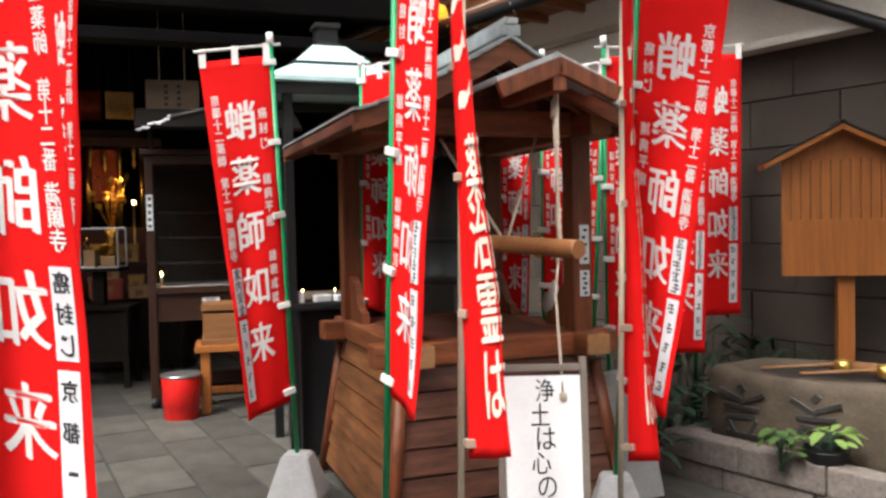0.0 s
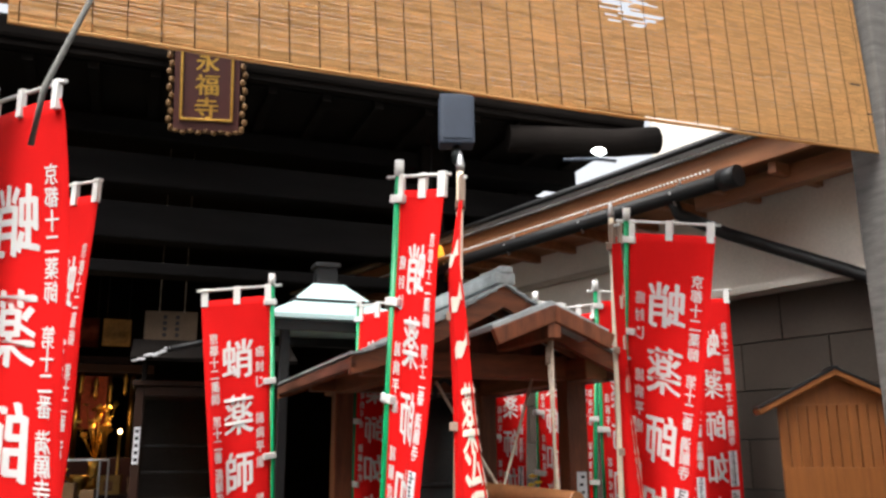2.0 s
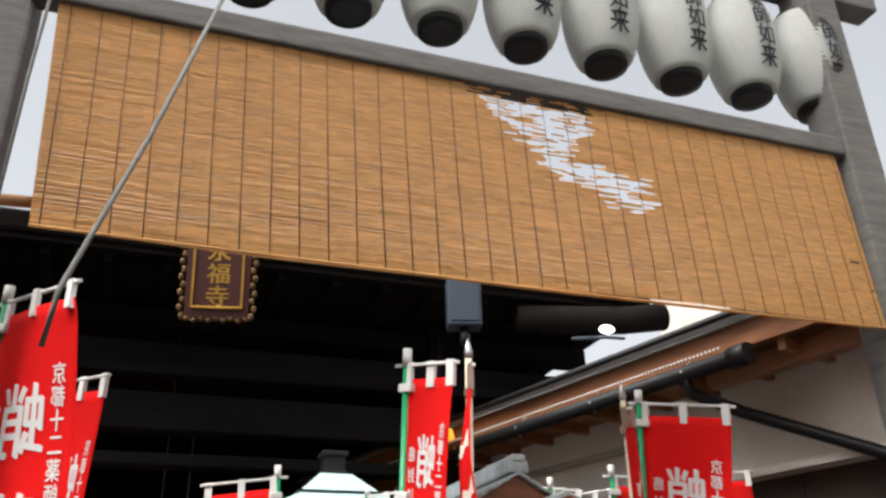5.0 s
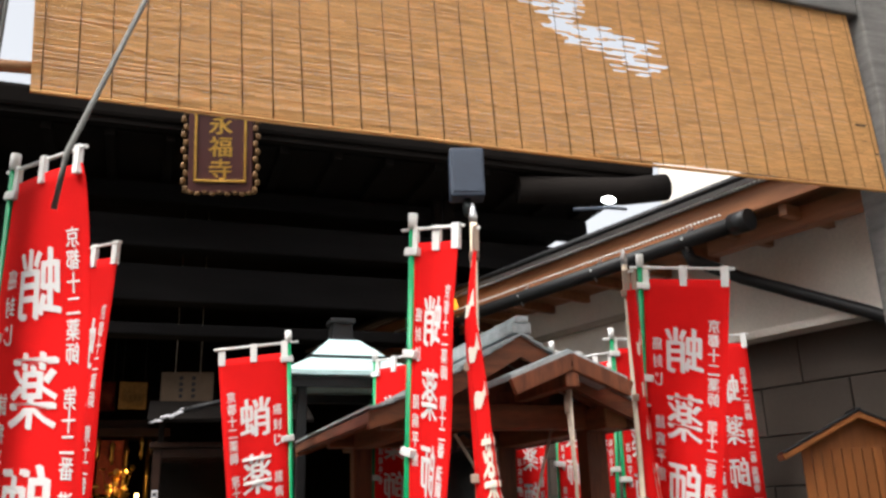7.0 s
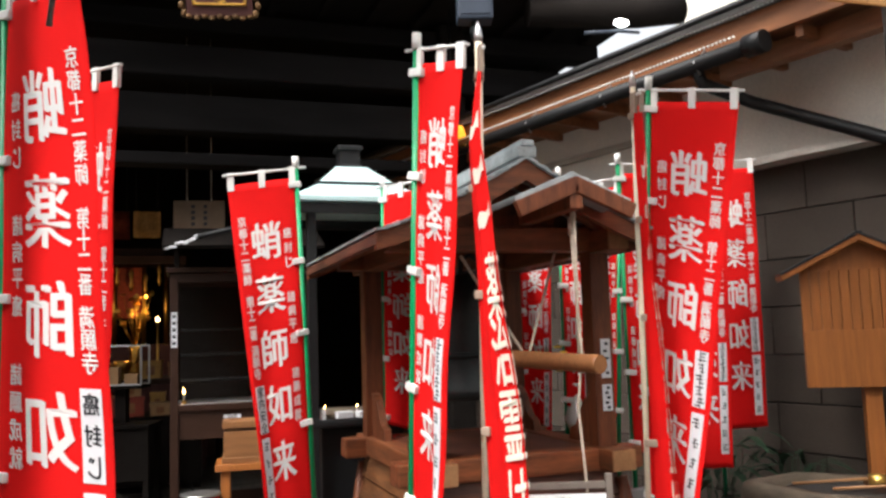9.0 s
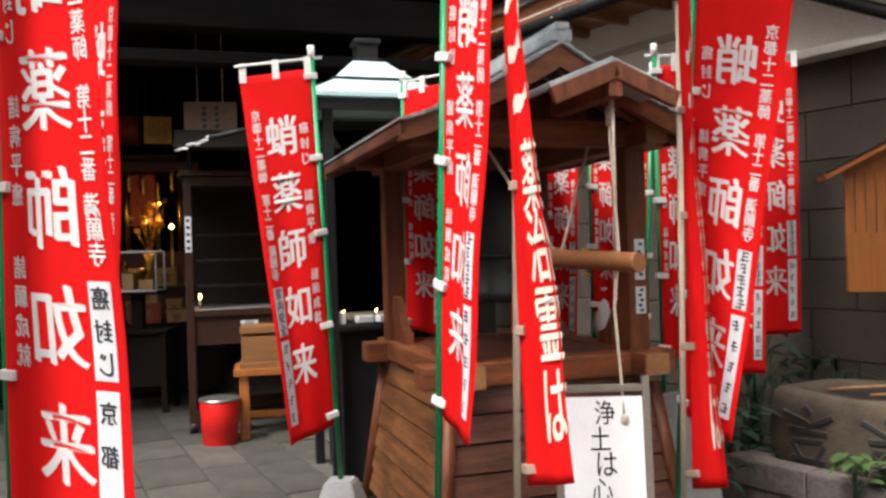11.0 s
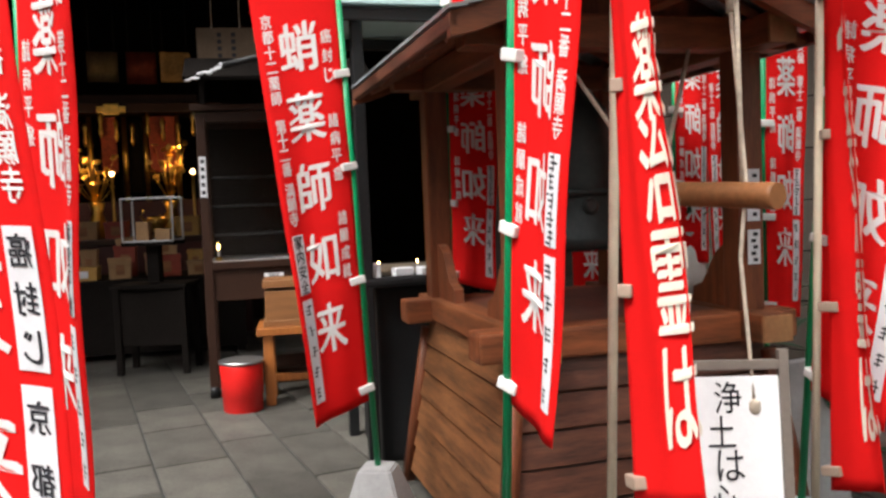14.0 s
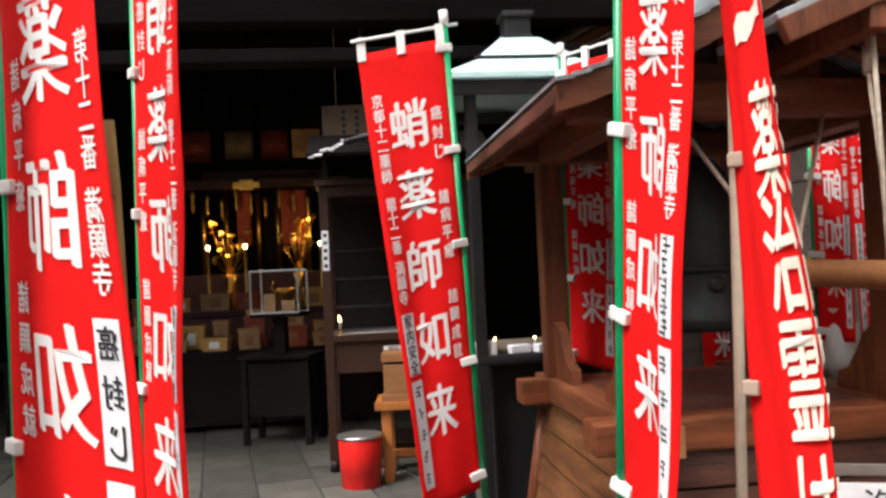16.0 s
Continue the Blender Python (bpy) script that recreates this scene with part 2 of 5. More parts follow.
# wall of the neighbouring house
WA, WB = Vector((2.37, 5.25, 0)), Vector((-0.65, 0.76, 0)).normalized()
WN = Vector((WB.y, -WB.x, 0))
WM = Matrix(((WB.x, WN.x, 0, WA.x), (WB.y, WN.y, 0, WA.y), (0, 0, 1, 0), (0, 0, 0, 1)))
wall = finish("wall_east", block(((1.0, 0.16, 1.19), (8.4, 0.2, 2.4)), bevel=0.01, m=WM), JOINT)
tagged(wall, "grey concrete block wall with dark joints", "wall", kind="structure")
upper = finish("wall_east_upper", block(((1.0, 0.08, 2.86), (8.4, 0.3, 0.88)), ((1.0, -0.01, 2.42), (8.4, 0.26, 0.05)), bevel=0.01, m=WM), WALL_UP)
tagged(upper, "pale stained plaster wall above the block wall", "wall", kind="structure")

# Unseen walls, added to close the place and hold back low sky light.
for nm, c, sz in (("wall_unseen_south", (0, -4.2, 3.0), (16, 0.2, 6.2)), ("wall_unseen_west", (-7.6, 1.0, 3.0), (0.2, 10.2, 6.2)), ("wall_unseen_east", (7.6, 0.5, 3.0), (0.2, 9.2, 6.2))):
    tagged(finish(nm, block((c, sz), bevel=0), WALL_UP), "plain unseen wall added to close the place", "wall", kind="structure")

# hall
HO = Vector((-2.1, 6.75, 0))
HM = Matrix(((U.x, V.x, 0, HO.x), (U.y, V.y, 0, HO.y), (0, 0, 1, 0), (0, 0, 0, 1)))
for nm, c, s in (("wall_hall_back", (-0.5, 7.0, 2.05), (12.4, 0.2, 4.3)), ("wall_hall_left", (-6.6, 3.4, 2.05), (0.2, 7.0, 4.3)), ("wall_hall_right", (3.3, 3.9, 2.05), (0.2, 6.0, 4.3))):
    tagged(finish(nm, block((c, s), bevel=0, m=HM), HALL_WOOD), "timber wall of the hall, coloured near-black for its shade", "wall", kind="structure")
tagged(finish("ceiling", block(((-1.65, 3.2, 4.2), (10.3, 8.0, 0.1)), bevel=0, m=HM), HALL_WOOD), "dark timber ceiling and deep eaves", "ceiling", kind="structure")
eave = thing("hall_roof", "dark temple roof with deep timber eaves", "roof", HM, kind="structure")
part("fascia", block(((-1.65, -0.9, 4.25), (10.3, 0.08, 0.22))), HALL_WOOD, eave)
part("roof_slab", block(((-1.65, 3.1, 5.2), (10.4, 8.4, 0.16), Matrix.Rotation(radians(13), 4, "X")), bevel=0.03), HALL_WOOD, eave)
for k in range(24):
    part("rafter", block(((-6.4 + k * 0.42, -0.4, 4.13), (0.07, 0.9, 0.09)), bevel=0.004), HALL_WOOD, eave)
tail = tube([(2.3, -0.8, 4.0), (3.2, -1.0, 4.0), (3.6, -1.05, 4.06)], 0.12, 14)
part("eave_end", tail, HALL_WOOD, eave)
# Beam colour is near-black to hold the shade under the eaves.
BEAM_DARK = mat("shaded_dark_beam", (0.011, 0.01, 0.01), 0.9, vary=0.3, scale=1.5, stretch=(1, 1, 6), bump=0.1, spec=0.05)
lintel = thing("lintel", "heavy timber lintels across the hall front, coloured near-black for their shade", "beam", HM, kind="structure")
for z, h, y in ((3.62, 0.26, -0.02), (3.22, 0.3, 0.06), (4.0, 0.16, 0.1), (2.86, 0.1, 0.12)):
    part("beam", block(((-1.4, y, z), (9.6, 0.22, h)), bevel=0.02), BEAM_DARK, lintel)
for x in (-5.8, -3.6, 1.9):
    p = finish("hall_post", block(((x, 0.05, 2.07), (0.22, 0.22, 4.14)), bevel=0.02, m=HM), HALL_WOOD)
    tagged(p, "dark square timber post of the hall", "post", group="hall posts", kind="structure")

# eave of the neighbouring house, with its gutter
side = thing("side_roof", "low eave roof of the neighbouring house with brown boards", "roof", WM, kind="structure")
SIDE_BROWN = mat("brown_fascia", (0.26, 0.105, 0.045), 0.5, vary=0.35, scale=3, stretch=(1, 8, 8), bump=0.15)
part("soffit", block(((2.7, -0.28, 3.08), (7.2, 0.62, 0.03), Matrix.Rotation(radians(-12), 4, "X"))), SIDE_BROWN, side)
part("fascia", block(((2.7, -0.58, 3.11), (7.2, 0.035, 0.15))), SIDE_BROWN, side, "brown painted fascia board")
part("roof_sheet", block(((2.7, -0.3, 3.29), (7.2, 0.75, 0.03), Matrix.Rotation(radians(14), 4, "X"))), mat("pale_metal_sheet", (0.14, 0.13, 0.125), 0.35, 0.3, vary=0.2, scale=4, bump=0.05), side, "grey weathered metal roof sheet")
part("beam", block(((0.1, -0.36, 2.98), (1.5, 0.1, 0.12))), SIDE_BROWN, side, "orange-brown beam end")
for k in range(14):
    part("rafter", block(((0.2 + k * 0.42, -0.3, 3.0), (0.05, 0.5, 0.07))), SIDE_BROWN, side)
gutter = thing("gutter", "black half-round gutter along the eave", "gutter", WM)
part("channel", tube([(0.42, -0.66, 2.97), (6.0, -0.66, 2.97)], 0.05, 12), BLACK, gutter)
part("end_cap", tube([(0.34, -0.66, 2.97), (0.46, -0.66, 2.97)], 0.066, 14), BLACK, gutter)
for k in range(7):
    part("bracket", tube([(0.8 + 0.8 * k, -0.66, 2.9), (0.8 + 0.8 * k, -0.71, 2.97), (0.8 + 0.8 * k, -0.6, 3.06)], 0.008, 6), TIN, gutter)
# White beads model the dotted highlights along the gutter lip.
bead = bmesh.new()
for k in range(170):
    bmesh.ops.create_icosphere(bead, subdivisions=1, radius=0.0095, matrix=Matrix.Translation((0.5 + 0.03 * k, -0.72, 3.03)))
tagged(part("highlight_beads", bead, WHITE_POLE, gutter, "pale beads standing for dotted highlights on the gutter lip"), kind="stuff")
# Finer row of white beads for the fainter glints at the roof edge.
upper_bead = bmesh.new()
for k in range(180):
    bmesh.ops.create_icosphere(upper_bead, subdivisions=1, radius=0.0055, matrix=Matrix.Translation((0.0 + 0.03 * k, -0.67, 3.17)))
tagged(part("highlight_beads", upper_bead, WHITE_POLE, gutter, "pale beads standing for dotted highlights on the roof edge"), kind="stuff")
cable = thing("conduit", "black conduit running along the roof edge", "conduit", WM)
part("pipe", tube([(-0.4, -0.66, 3.235), (6.0, -0.66, 3.235)], 0.022, 10), BLACK, cable)
part("pipe", tube([(-0.4, -0.6, 3.275), (6.0, -0.6, 3.275)], 0.014, 8), BLACK, cable)
ledge = thing("wall_rail", "pale weathered timber rail fixed along the plaster wall", "rail", WM)
part("rail", block(((2.5, -0.1, 2.77), (1.7, 0.05, 0.05)), bevel=0.006), mat("pale_grey_timber", (0.36, 0.32, 0.27), 0.8, vary=0.3, scale=4, stretch=(1, 8, 8), bump=0.2), ledge)
for x in (1.9, 2.5, 3.1):
    part("bracket", block(((x, -0.04, 2.77), (0.03, 0.08, 0.035)), bevel=0.003), BLACK, ledge)
pipe = thing("drain_pipe", "dark sloping drain pipe across the plaster wall", "pipe", WM)
part("pipe", tube([(0.84, -0.64, 2.95), (0.83, -0.6, 2.86), (0.7, -0.3, 2.75), (-0.05, -0.12, 2.37), (-1.0, -0.12, 1.95)], 0.04, 10), BLACK, pipe)
part("bracket", block(((-0.3, -0.08, 2.26), (0.03, 0.14, 0.12))), BLACK, pipe)
white = finish("backdrop", block(((3.5, 10.0, 4.6), (3.0, 0.1, 3.4)), bevel=0), WALL_UP)
tagged(white, "pale wall of a building beyond the roofs", "backdrop", kind="structure")

# ---- gate: beam, posts, blind, lanterns ----
G0, G1 = Vector((-1.129, 2.517, 0)), Vector((1.957, 4.0, 0))
GU = (G1 - G0).normalized()
GV = Vector((-GU.y, GU.x, 0))
GM = Matrix(((GU.x, GV.x, 0, G0.x), (GU.y, GV.y, 0, G0.y), (0, 0, 1, 0), (0, 0, 0, 1)))
GL = (G1 - G0).length
gate = thing("gate_frame", "weathered grey timber gate frame over the entrance", "gate", GM, kind="structure")
part("beam", block(((GL / 2 - 0.07, 0.02, 3.63), (GL + 0.16, 0.09, 0.1)), bevel=0.012), OLD_WOOD, gate)
part("post", block(((GL + 0.11, 0.06, 2.4), (0.2, 0.2, 4.8)), bevel=0.015), OLD_WOOD, gate)
part("post", block(((-0.23, 0.1, 2.4), (0.2, 0.16, 4.8)), bevel=0.015), OLD_WOOD, gate)
part("rail", tube([(-0.5, 0.12, 2.82), (0.02, 0.03, 2.8)], 0.02, 10), WOOD_PALE, gate)
part("top_beam", block(((GL / 2, 0.1, 4.75), (GL + 1.2, 0.14, 0.16)), bevel=0.012), OLD_WOOD, gate)

blind = thing("bamboo_blind", "golden split-bamboo blind with dark threads, torn in one patch", "blind", GM)
rng = random.Random(4)
ROWS_N = 120
H0, H1 = 2.7, 3.585


def gap(x, z):
    """The torn patch of the blind."""
    f = (z - H0) / (H1 - H0)
    upper = f > 0.64 and 1.52 + (1 - f) * 0.82 < x < 2.06 - max(0, 0.92 - f) * 0.55
    lower = 1.84 < x < 2.27 and 0.6 - (x - 1.86) * 0.46 < f < 0.66 - max(0, x - 2.1) * 0.25
    return upper or lower


def splints(rows, bm):
    for r in rows:
        z = H0 + (H1 - H0) * (r + 0.5) / ROWS_N
        x, end = 0.0 - 0.06 * (z - H0), GL - 0.05 * (z - H0)
        while x < end:
            n = min(end, x + rng.uniform(0.18, 0.6))
            lift = rng.uniform(-0.0012, 0.0012)
            step = 0.06
            xx = x
            while xx < n - 1e-4:
                e = min(n, xx + step)
                mid = (xx + e) / 2
                hole = gap(mid + rng.uniform(-0.06, 0.06), z + rng.uniform(-0.02, 0.02)) and rng.random() < 0.78
                loose = (mid > 2.45 and 0.1 < (z - H0) / (H1 - H0) < 0.5 and rng.random() < 0.007)
                if not hole and not loose:
                    hgt = (H1 - H0) / ROWS_N * 1.0 / 2
                    sag = 0.012 * math.sin(mid * 1.7)
                    y0 = lift
                    q = [bm.verts.new((px, y0 + sy, z + sz + lift - sag * (1 - (z - H0) / (H1 - H0)))) for px in (xx, e) for sy, sz in ((-0.0015, -hgt), (-0.0025, 0), (-0.0015, hgt), (0.0015, 0))]
                    for k in range(4):
                        bm.faces.new((q[k], q[(k + 1) % 4], q[4 + (k + 1) % 4], q[4 + k]))
                xx = e
            x = n + 0.0008


bm = bmesh.new()
splints(range(ROWS_N), bm)
tagged(part("bamboo_weave", bm, BAMBOO, blind), kind="stuff")
for k in range(34):
    x = 0.03 + k * (GL - 0.06) / 33
    part("thread", tube([(x - 0.04, -0.005, H1), (x - 0.02 + 0.003 * math.sin(k * 2.1), -0.006, 3.14), (x, -0.005, H0)], 0.0014, 4), THREAD, blind)
part("hem", tube([(0, 0, H0 + 0.004), (GL * 0.5, 0, H0 - 0.006), (GL, 0, H0 + 0.004)], 0.007, 8), BAMBOO, blind)
cord = thing("cord", "grey cord hanging slantwise before the blind", "rope")
part("cord", tube([(-0.625, 2.66, 3.75), (-0.72, 2.4, 2.9), (-0.79, 2.2, 2.33), (-0.84, 2.25, 2.2)], 0.008, 8), GREY_ROPE, cord)
cord2 = thing("cord", "thin grey cord hanging beside the blind", "rope", GM)
part("cord", tube([(-0.03, -0.08, 4.6), (-0.08, -0.08, 3.2), (-0.1, -0.05, 2.2)], 0.006, 6), GREY_ROPE, cord2)


def paper_lantern(m):
    lan = thing("paper_lantern", "white ribbed paper lantern with black lettering and rings", "lantern", m, group="lantern row over the gate")
    prof = []
    for k in range(41):
        f = k / 40
        r = 0.075 + 0.085 * math.sin(math.pi * (0.06 + 0.88 * f)) ** 0.55
        prof.append((r + (0.003 if k % 2 else -0.003), 0.03 + 0.5 * f))
    part("shade", lathe(prof, 32), LANTERN, lan)
    part("bottom_ring", lathe([(0.06, 0.0), (0.088, 0.0), (0.09, 0.045), (0.065, 0.045)], 28), BLACK, lan)
    part("top_ring", lathe([(0.06, 0.515), (0.09, 0.515), (0.088, 0.56), (0.06, 0.56)], 28), BLACK, lan)
    part("hook", tube([(0, 0, 0.56), (0, 0, 0.7)], 0.006, 6), BLACK, lan)

    def place(u, v, s):
        f = min(max((v - 0.03) / 0.5, 0), 1)
        r = 0.078 + 0.004 * s + 0.085 * math.sin(math.pi * (0.06 + 0.88 * f)) ** 0.55
        a = -math.pi / 2 + u / r
        return (r * math.cos(a), r * math.sin(a), v)
    part("lettering", writing(place, [(c, 0.03, 0.45 - 0.105 * k, 0.085, 0.105) for k, c in enumerate("薬師如来")]), INK, lan, "black brush lettering")
    return lan


big = Matrix.Diagonal((1.14, 1.14, 1.14, 1))
first = paper_lantern(GM @ pose(1.43, 0.13, 3.93, 0, 0, -8) @ big)
for k in (-2, -1, 1, 2, 3, 4, 5):
    copy_thing(first, GM @ pose(1.43 + 0.414 * k, 0.13, 3.93, 0, 0, -8 + rng.uniform(-6, 6)))
part("lantern_rail", tube([(0.3, 0.13, 4.74), (GL + 0.1, 0.13, 4.74)], 0.012, 8), BLACK, gate)


# ---- prayer banners ----
BIG = "蛸薬師如来"
LEFT_COL = [("京都十二薬師", 0.095, 0.3), ("第十二番", 0.33, 0.455), ("満願寺", 0.47, 0.565)]
RIGHT_COL = [("癌封じ", 0.14, 0.27), ("諸病平癒", 0.33, 0.49), ("諸願成就", 0.55, 0.71)]


def banner(top, base, free_top, pole_low, free_low, box_text="", box2="", style="green", wave=1.0, seed=0, label="", stand=True, bar_ext=0.05, turn=1.0, lap=0.0):
    """A tall cloth banner on a pole: the cloth hangs between four corners, with slight folds."""
    top, base, a1, b0, b1 = (Vector(p) for p in (top, base, free_top, pole_low, free_low))
    r = random.Random(seed)
    pole_mat = GREEN if style == "green" else BEIGE_POLE
    ob = thing("prayer_banner", label or "tall red prayer banner with white lettering on a green pole", "banner", Matrix.Translation((base.x, base.y, 0)), group="prayer banners")
    o = Vector((base.x, base.y, 0))
    along = (base - top).normalized()
    a0 = top - along * 0.0 + along * 0.05
    drop = (b0 - a0).length
    ph = r.uniform(0, 6)

    def sheet(s, h, side_n=0):
        p0 = a0.lerp(b0, h) + Vector((-lap, -lap, 0)) * (1 - h) * min(1, h * 6)
        p1 = p0 + (a1 + along * 0.05 - a0).lerp(b1 - b0, h ** turn)
        p = p0.lerp(p1, s)
        across = (p1 - p0)
        n = across.cross(along).normalized()
        f = wave * (0.010 * math.sin(5 * s + ph + 2 * h) + 0.010 * math.sin(9 * s - 3 * h + ph) * min(1, h * 2) + 0.006 * math.sin(14 * h + ph + 3 * s))
        return p + n * (f * (0.3 + 0.7 * s) + side_n) - o

    bm = bmesh.new()
    nu, nv = 14, 44
    front = [[bm.verts.new(sheet(i / nu, j / nv, 0.0008)) for i in range(nu + 1)] for j in range(nv + 1)]
    back = [[bm.verts.new(sheet(i / nu, j / nv, -0.0008)) for i in range(nu + 1)] for j in range(nv + 1)]
    for j in range(nv):
        for i in range(nu):
            bm.faces.new((front[j][i], front[j][i + 1], front[j + 1][i + 1], front[j + 1][i])).smooth = True
            bm.faces.new((back[j][i], back[j + 1][i], back[j + 1][i + 1], back[j][i + 1])).smooth = True
    rim = [(0, i) for i in range(nu)] + [(j, nu) for j in range(nv)] + [(nv, i) for i in range(nu, 0, -1)] + [(j, 0) for j in range(nv, 0, -1)]
    for k, (j, i) in enumerate(rim):
        j2, i2 = rim[(k + 1) % len(rim)]
        bm.faces.new((front[j][i], back[j][i], back[j2][i2], front[j2][i2]))
    part("cloth", bm, RED, ob)

    # writing shows on both faces; u runs from the free edge to the pole seen from the front
    def place(u, v, s):
        return sheet(1 - u, v, s * 0.0036)
    items = []
    if style == "green":
        items += [(c, 0.49, 0.175 + 0.157 * k, 0.44, -0.108) for k, c in enumerate(BIG)]
        for col, u in ((LEFT_COL, 0.15), (RIGHT_COL, 0.82)):
            for text, h0, h1 in col:
                n = len(text)
                items += [(c, u, h0 + (h1 - h0) * (k + 0.5) / n, 0.125, -0.031) for k, c in enumerate(text)]
        part("lettering", writing(place, items, (1, -1)), INK_WHITE, ob, "white printed lettering")
        for h0, h1, text in ((0.585, 0.715, box_text), (0.728, 0.955, box2)):
            def label_place(u, v, s):
                return sheet(1 - u, v, s * 0.0044)
            cells = [("#", 0.16 + 0.0275 * (q - 2.5), h0 + (h1 - h0) * (k + 0.5) / 10, 0.0275, (h1 - h0) / 10) for k in range(10) for q in range(6)]
            tag = part("name_label", writing(label_place, cells, (1, -1)), PAPER, ob, "white strip for the giver's wish")
            n = max(len(text), 4) if text == box2 and text else len(text) or 5
            marks = []
            for k in range(n):
                v = h0 + (h1 - h0) * (k + 0.5) / n
                if text and k >= len(text):
                    marks.append(("#", 0.16, v, 0.07, 0.006))
                elif text:
                    marks.append((text[k], 0.16, v, 0.12, -0.03))
                else:
                    for q in range(3):
                        marks.append(("#", 0.16 + r.uniform(-0.02, 0.02), v + (q - 1) * 0.008, r.uniform(0.04, 0.1), 0.0035))
                    marks.append(("#", 0.16 + r.uniform(-0.03, 0.03), v, 0.014, 0.024))
            def mark_place(u, v, s):
                return sheet(1 - u, v, s * 0.0054)
            tagged(part("handwriting", writing(mark_place, marks, (1, -1)), INK, tag, "black brush writing"), kind="stuff")
    else:
        # brush writing, cream coloured, too oblique to read
        for v in (0.12, 0.21, 0.3):
            items.append(("#", 0.26, v, 0.46, 0.04))
        text = [("薬", 0.45), ("治", 0.575), ("霊", 0.715), ("は", 0.86)]
        part("lettering", writing(lambda u, v, s: sheet(u, v, s * 0.006), [(c, 0.84, v, 0.36, -0.13) for c, v in text], (1, -1)), CREAM, ob, "cream brush lettering")
        cut = bmesh.new()
        for ch, u, v, su, sv in items:
            n = 5
            sl = 0.006
            lift = 1 + 0.1 * (items.index((ch, u, v, su, sv)) % 9)
            for s in (1, -1):
                up = [cut.verts.new(place(u + su * (i / n - 0.5), v - sv / 2 * (0.6 + 0.4 * math.sin(i * 1.3 + v * 9)) + sl * i, s * lift)) for i in range(n + 1)]
                lo = [cut.verts.new(place(u + su * (i / n - 0.5), v + sv / 2 * (0.7 + 0.3 * math.cos(i * 1.7 + v * 5)) + sl * i, s * lift)) for i in range(n + 1)]
                for i in range(n):
                    cut.faces.new((up[i], up[i + 1], lo[i + 1], lo[i]))
        tagged(part("brush_mark", cut, CREAM, ob, "cream brush strokes"), kind="stuff")

    part("pole", tube([top - along * 0.04 - o, base - o], 0.0125, 12), pole_mat, ob)
    if style == "green":
        part("pole_cap", tube([top - along * 0.06 - o, top + along * 0.0 - o], 0.017, 12), WHITE_POLE, ob, "white plastic cap")
    else:
        part("pole_cap", lathe([(0.013, 0), (0.016, 0.02), (0.01, 0.05), (0.003, 0.075)], 12, m=Matrix.Translation(top - along * 0.04 - o)), TIN, ob, "metal tip")
    across = (a1 - top).normalized()
    part("cross_bar", tube([top - across * bar_ext - o, a1 + across * 0.02 - o], 0.0065, 8), WHITE_POLE, ob, "white plastic cross bar")
    for s in (0.06, 0.5, 0.95):
        q = sheet(s, 0.0)
        up = q - along * 0.06
        w = across * 0.016
        n = across.cross(along).normalized() * 0.008
        tb = bmesh.new()
        c = [q - w + along * 0.03, q + w + along * 0.03, up + w, up - w]
        vs = [tb.verts.new(p + n) for p in c] + [tb.verts.new(p - n) for p in c]
        for f in ((0, 1, 2, 3), (7, 6, 5, 4), (0, 4, 5, 1), (1, 5, 6, 2), (2, 6, 7, 3), (3, 7, 4, 0)):
            tb.faces.new([vs[k] for k in f])
        part("loop", tb, WHITE_POLE if style == "green" else CLIP, ob, "white cloth loop")
    for h in (0.02, 0.25, 0.46, 0.72, 0.97):
        q = (a0 + (b0 - a0) * h) - o
        e = sheet(0.06, h)
        rot = Matrix.Translation((q + e) / 2) @ (e - q + along * 1e-4).to_track_quat("X", "Z").to_matrix().to_4x4()
        part("pole_loop", block(((0, 0, 0), (0.062, 0.034, 0.03)), bevel=0.005, m=rot), WHITE_POLE if style == "green" else CLIP, ob)
    if stand:
        zt = max(base.z, 0.2)
        bm = bmesh.new()
        lo, hi = 0.13, 0.065
        vs = [bm.verts.new((sx * w, sy * w, z)) for z, w in ((0.0, lo), (0.05, lo), (zt + 0.015, hi), (zt + 0.02, hi * 0.8)) for sx, sy in ((-1, -1), (1, -1), (1, 1), (-1, 1))]
        for l in range(3):
            for k in range(4):
                bm.faces.new((vs[l * 4 + k], vs[l * 4 + (k + 1) % 4], vs[l * 4 + 4 + (k + 1) % 4], vs[l * 4 + 4 + k]))
        bm.faces.new(vs[:4][::-1])
        bm.faces.new(vs[-4:])
        bmesh.ops.bevel(bm, geom=bm.edges[:], offset=0.008, segments=2, affect="EDGES")
        ob.rotation_euler = (0, 0, 0)
        part("foot_block", bm, CONCRETE, ob, "tapered pale concrete foot")
    return ob


banner((-0.858, 4.4, 2.256), (-0.774, 4.396, 0.24), (-1.183, 4.3, 2.217), (-0.795, 4.38, 0.518), (-0.96, 4.22, 0.455), "家内安全", seed=1)
banner((-0.044, 3.2, 2.401), (-0.17, 3.42, 0.2), (0.135, 3.1, 2.371), (-0.136, 3.36, 0.768), (-0.011, 3.2, 0.70), "", seed=2)
banner((0.176, 3.2, 2.372), (0.1, 3.5, 0.0), (0.2, 3.08, 2.35), (0.168, 3.18, 0.58), (0.3, 3.05, 0.62), style="beige", seed=3, label="narrow red banner with cream brush writing on a beige pole", stand=False, bar_ext=0.01, turn=0.9, lap=0.05)
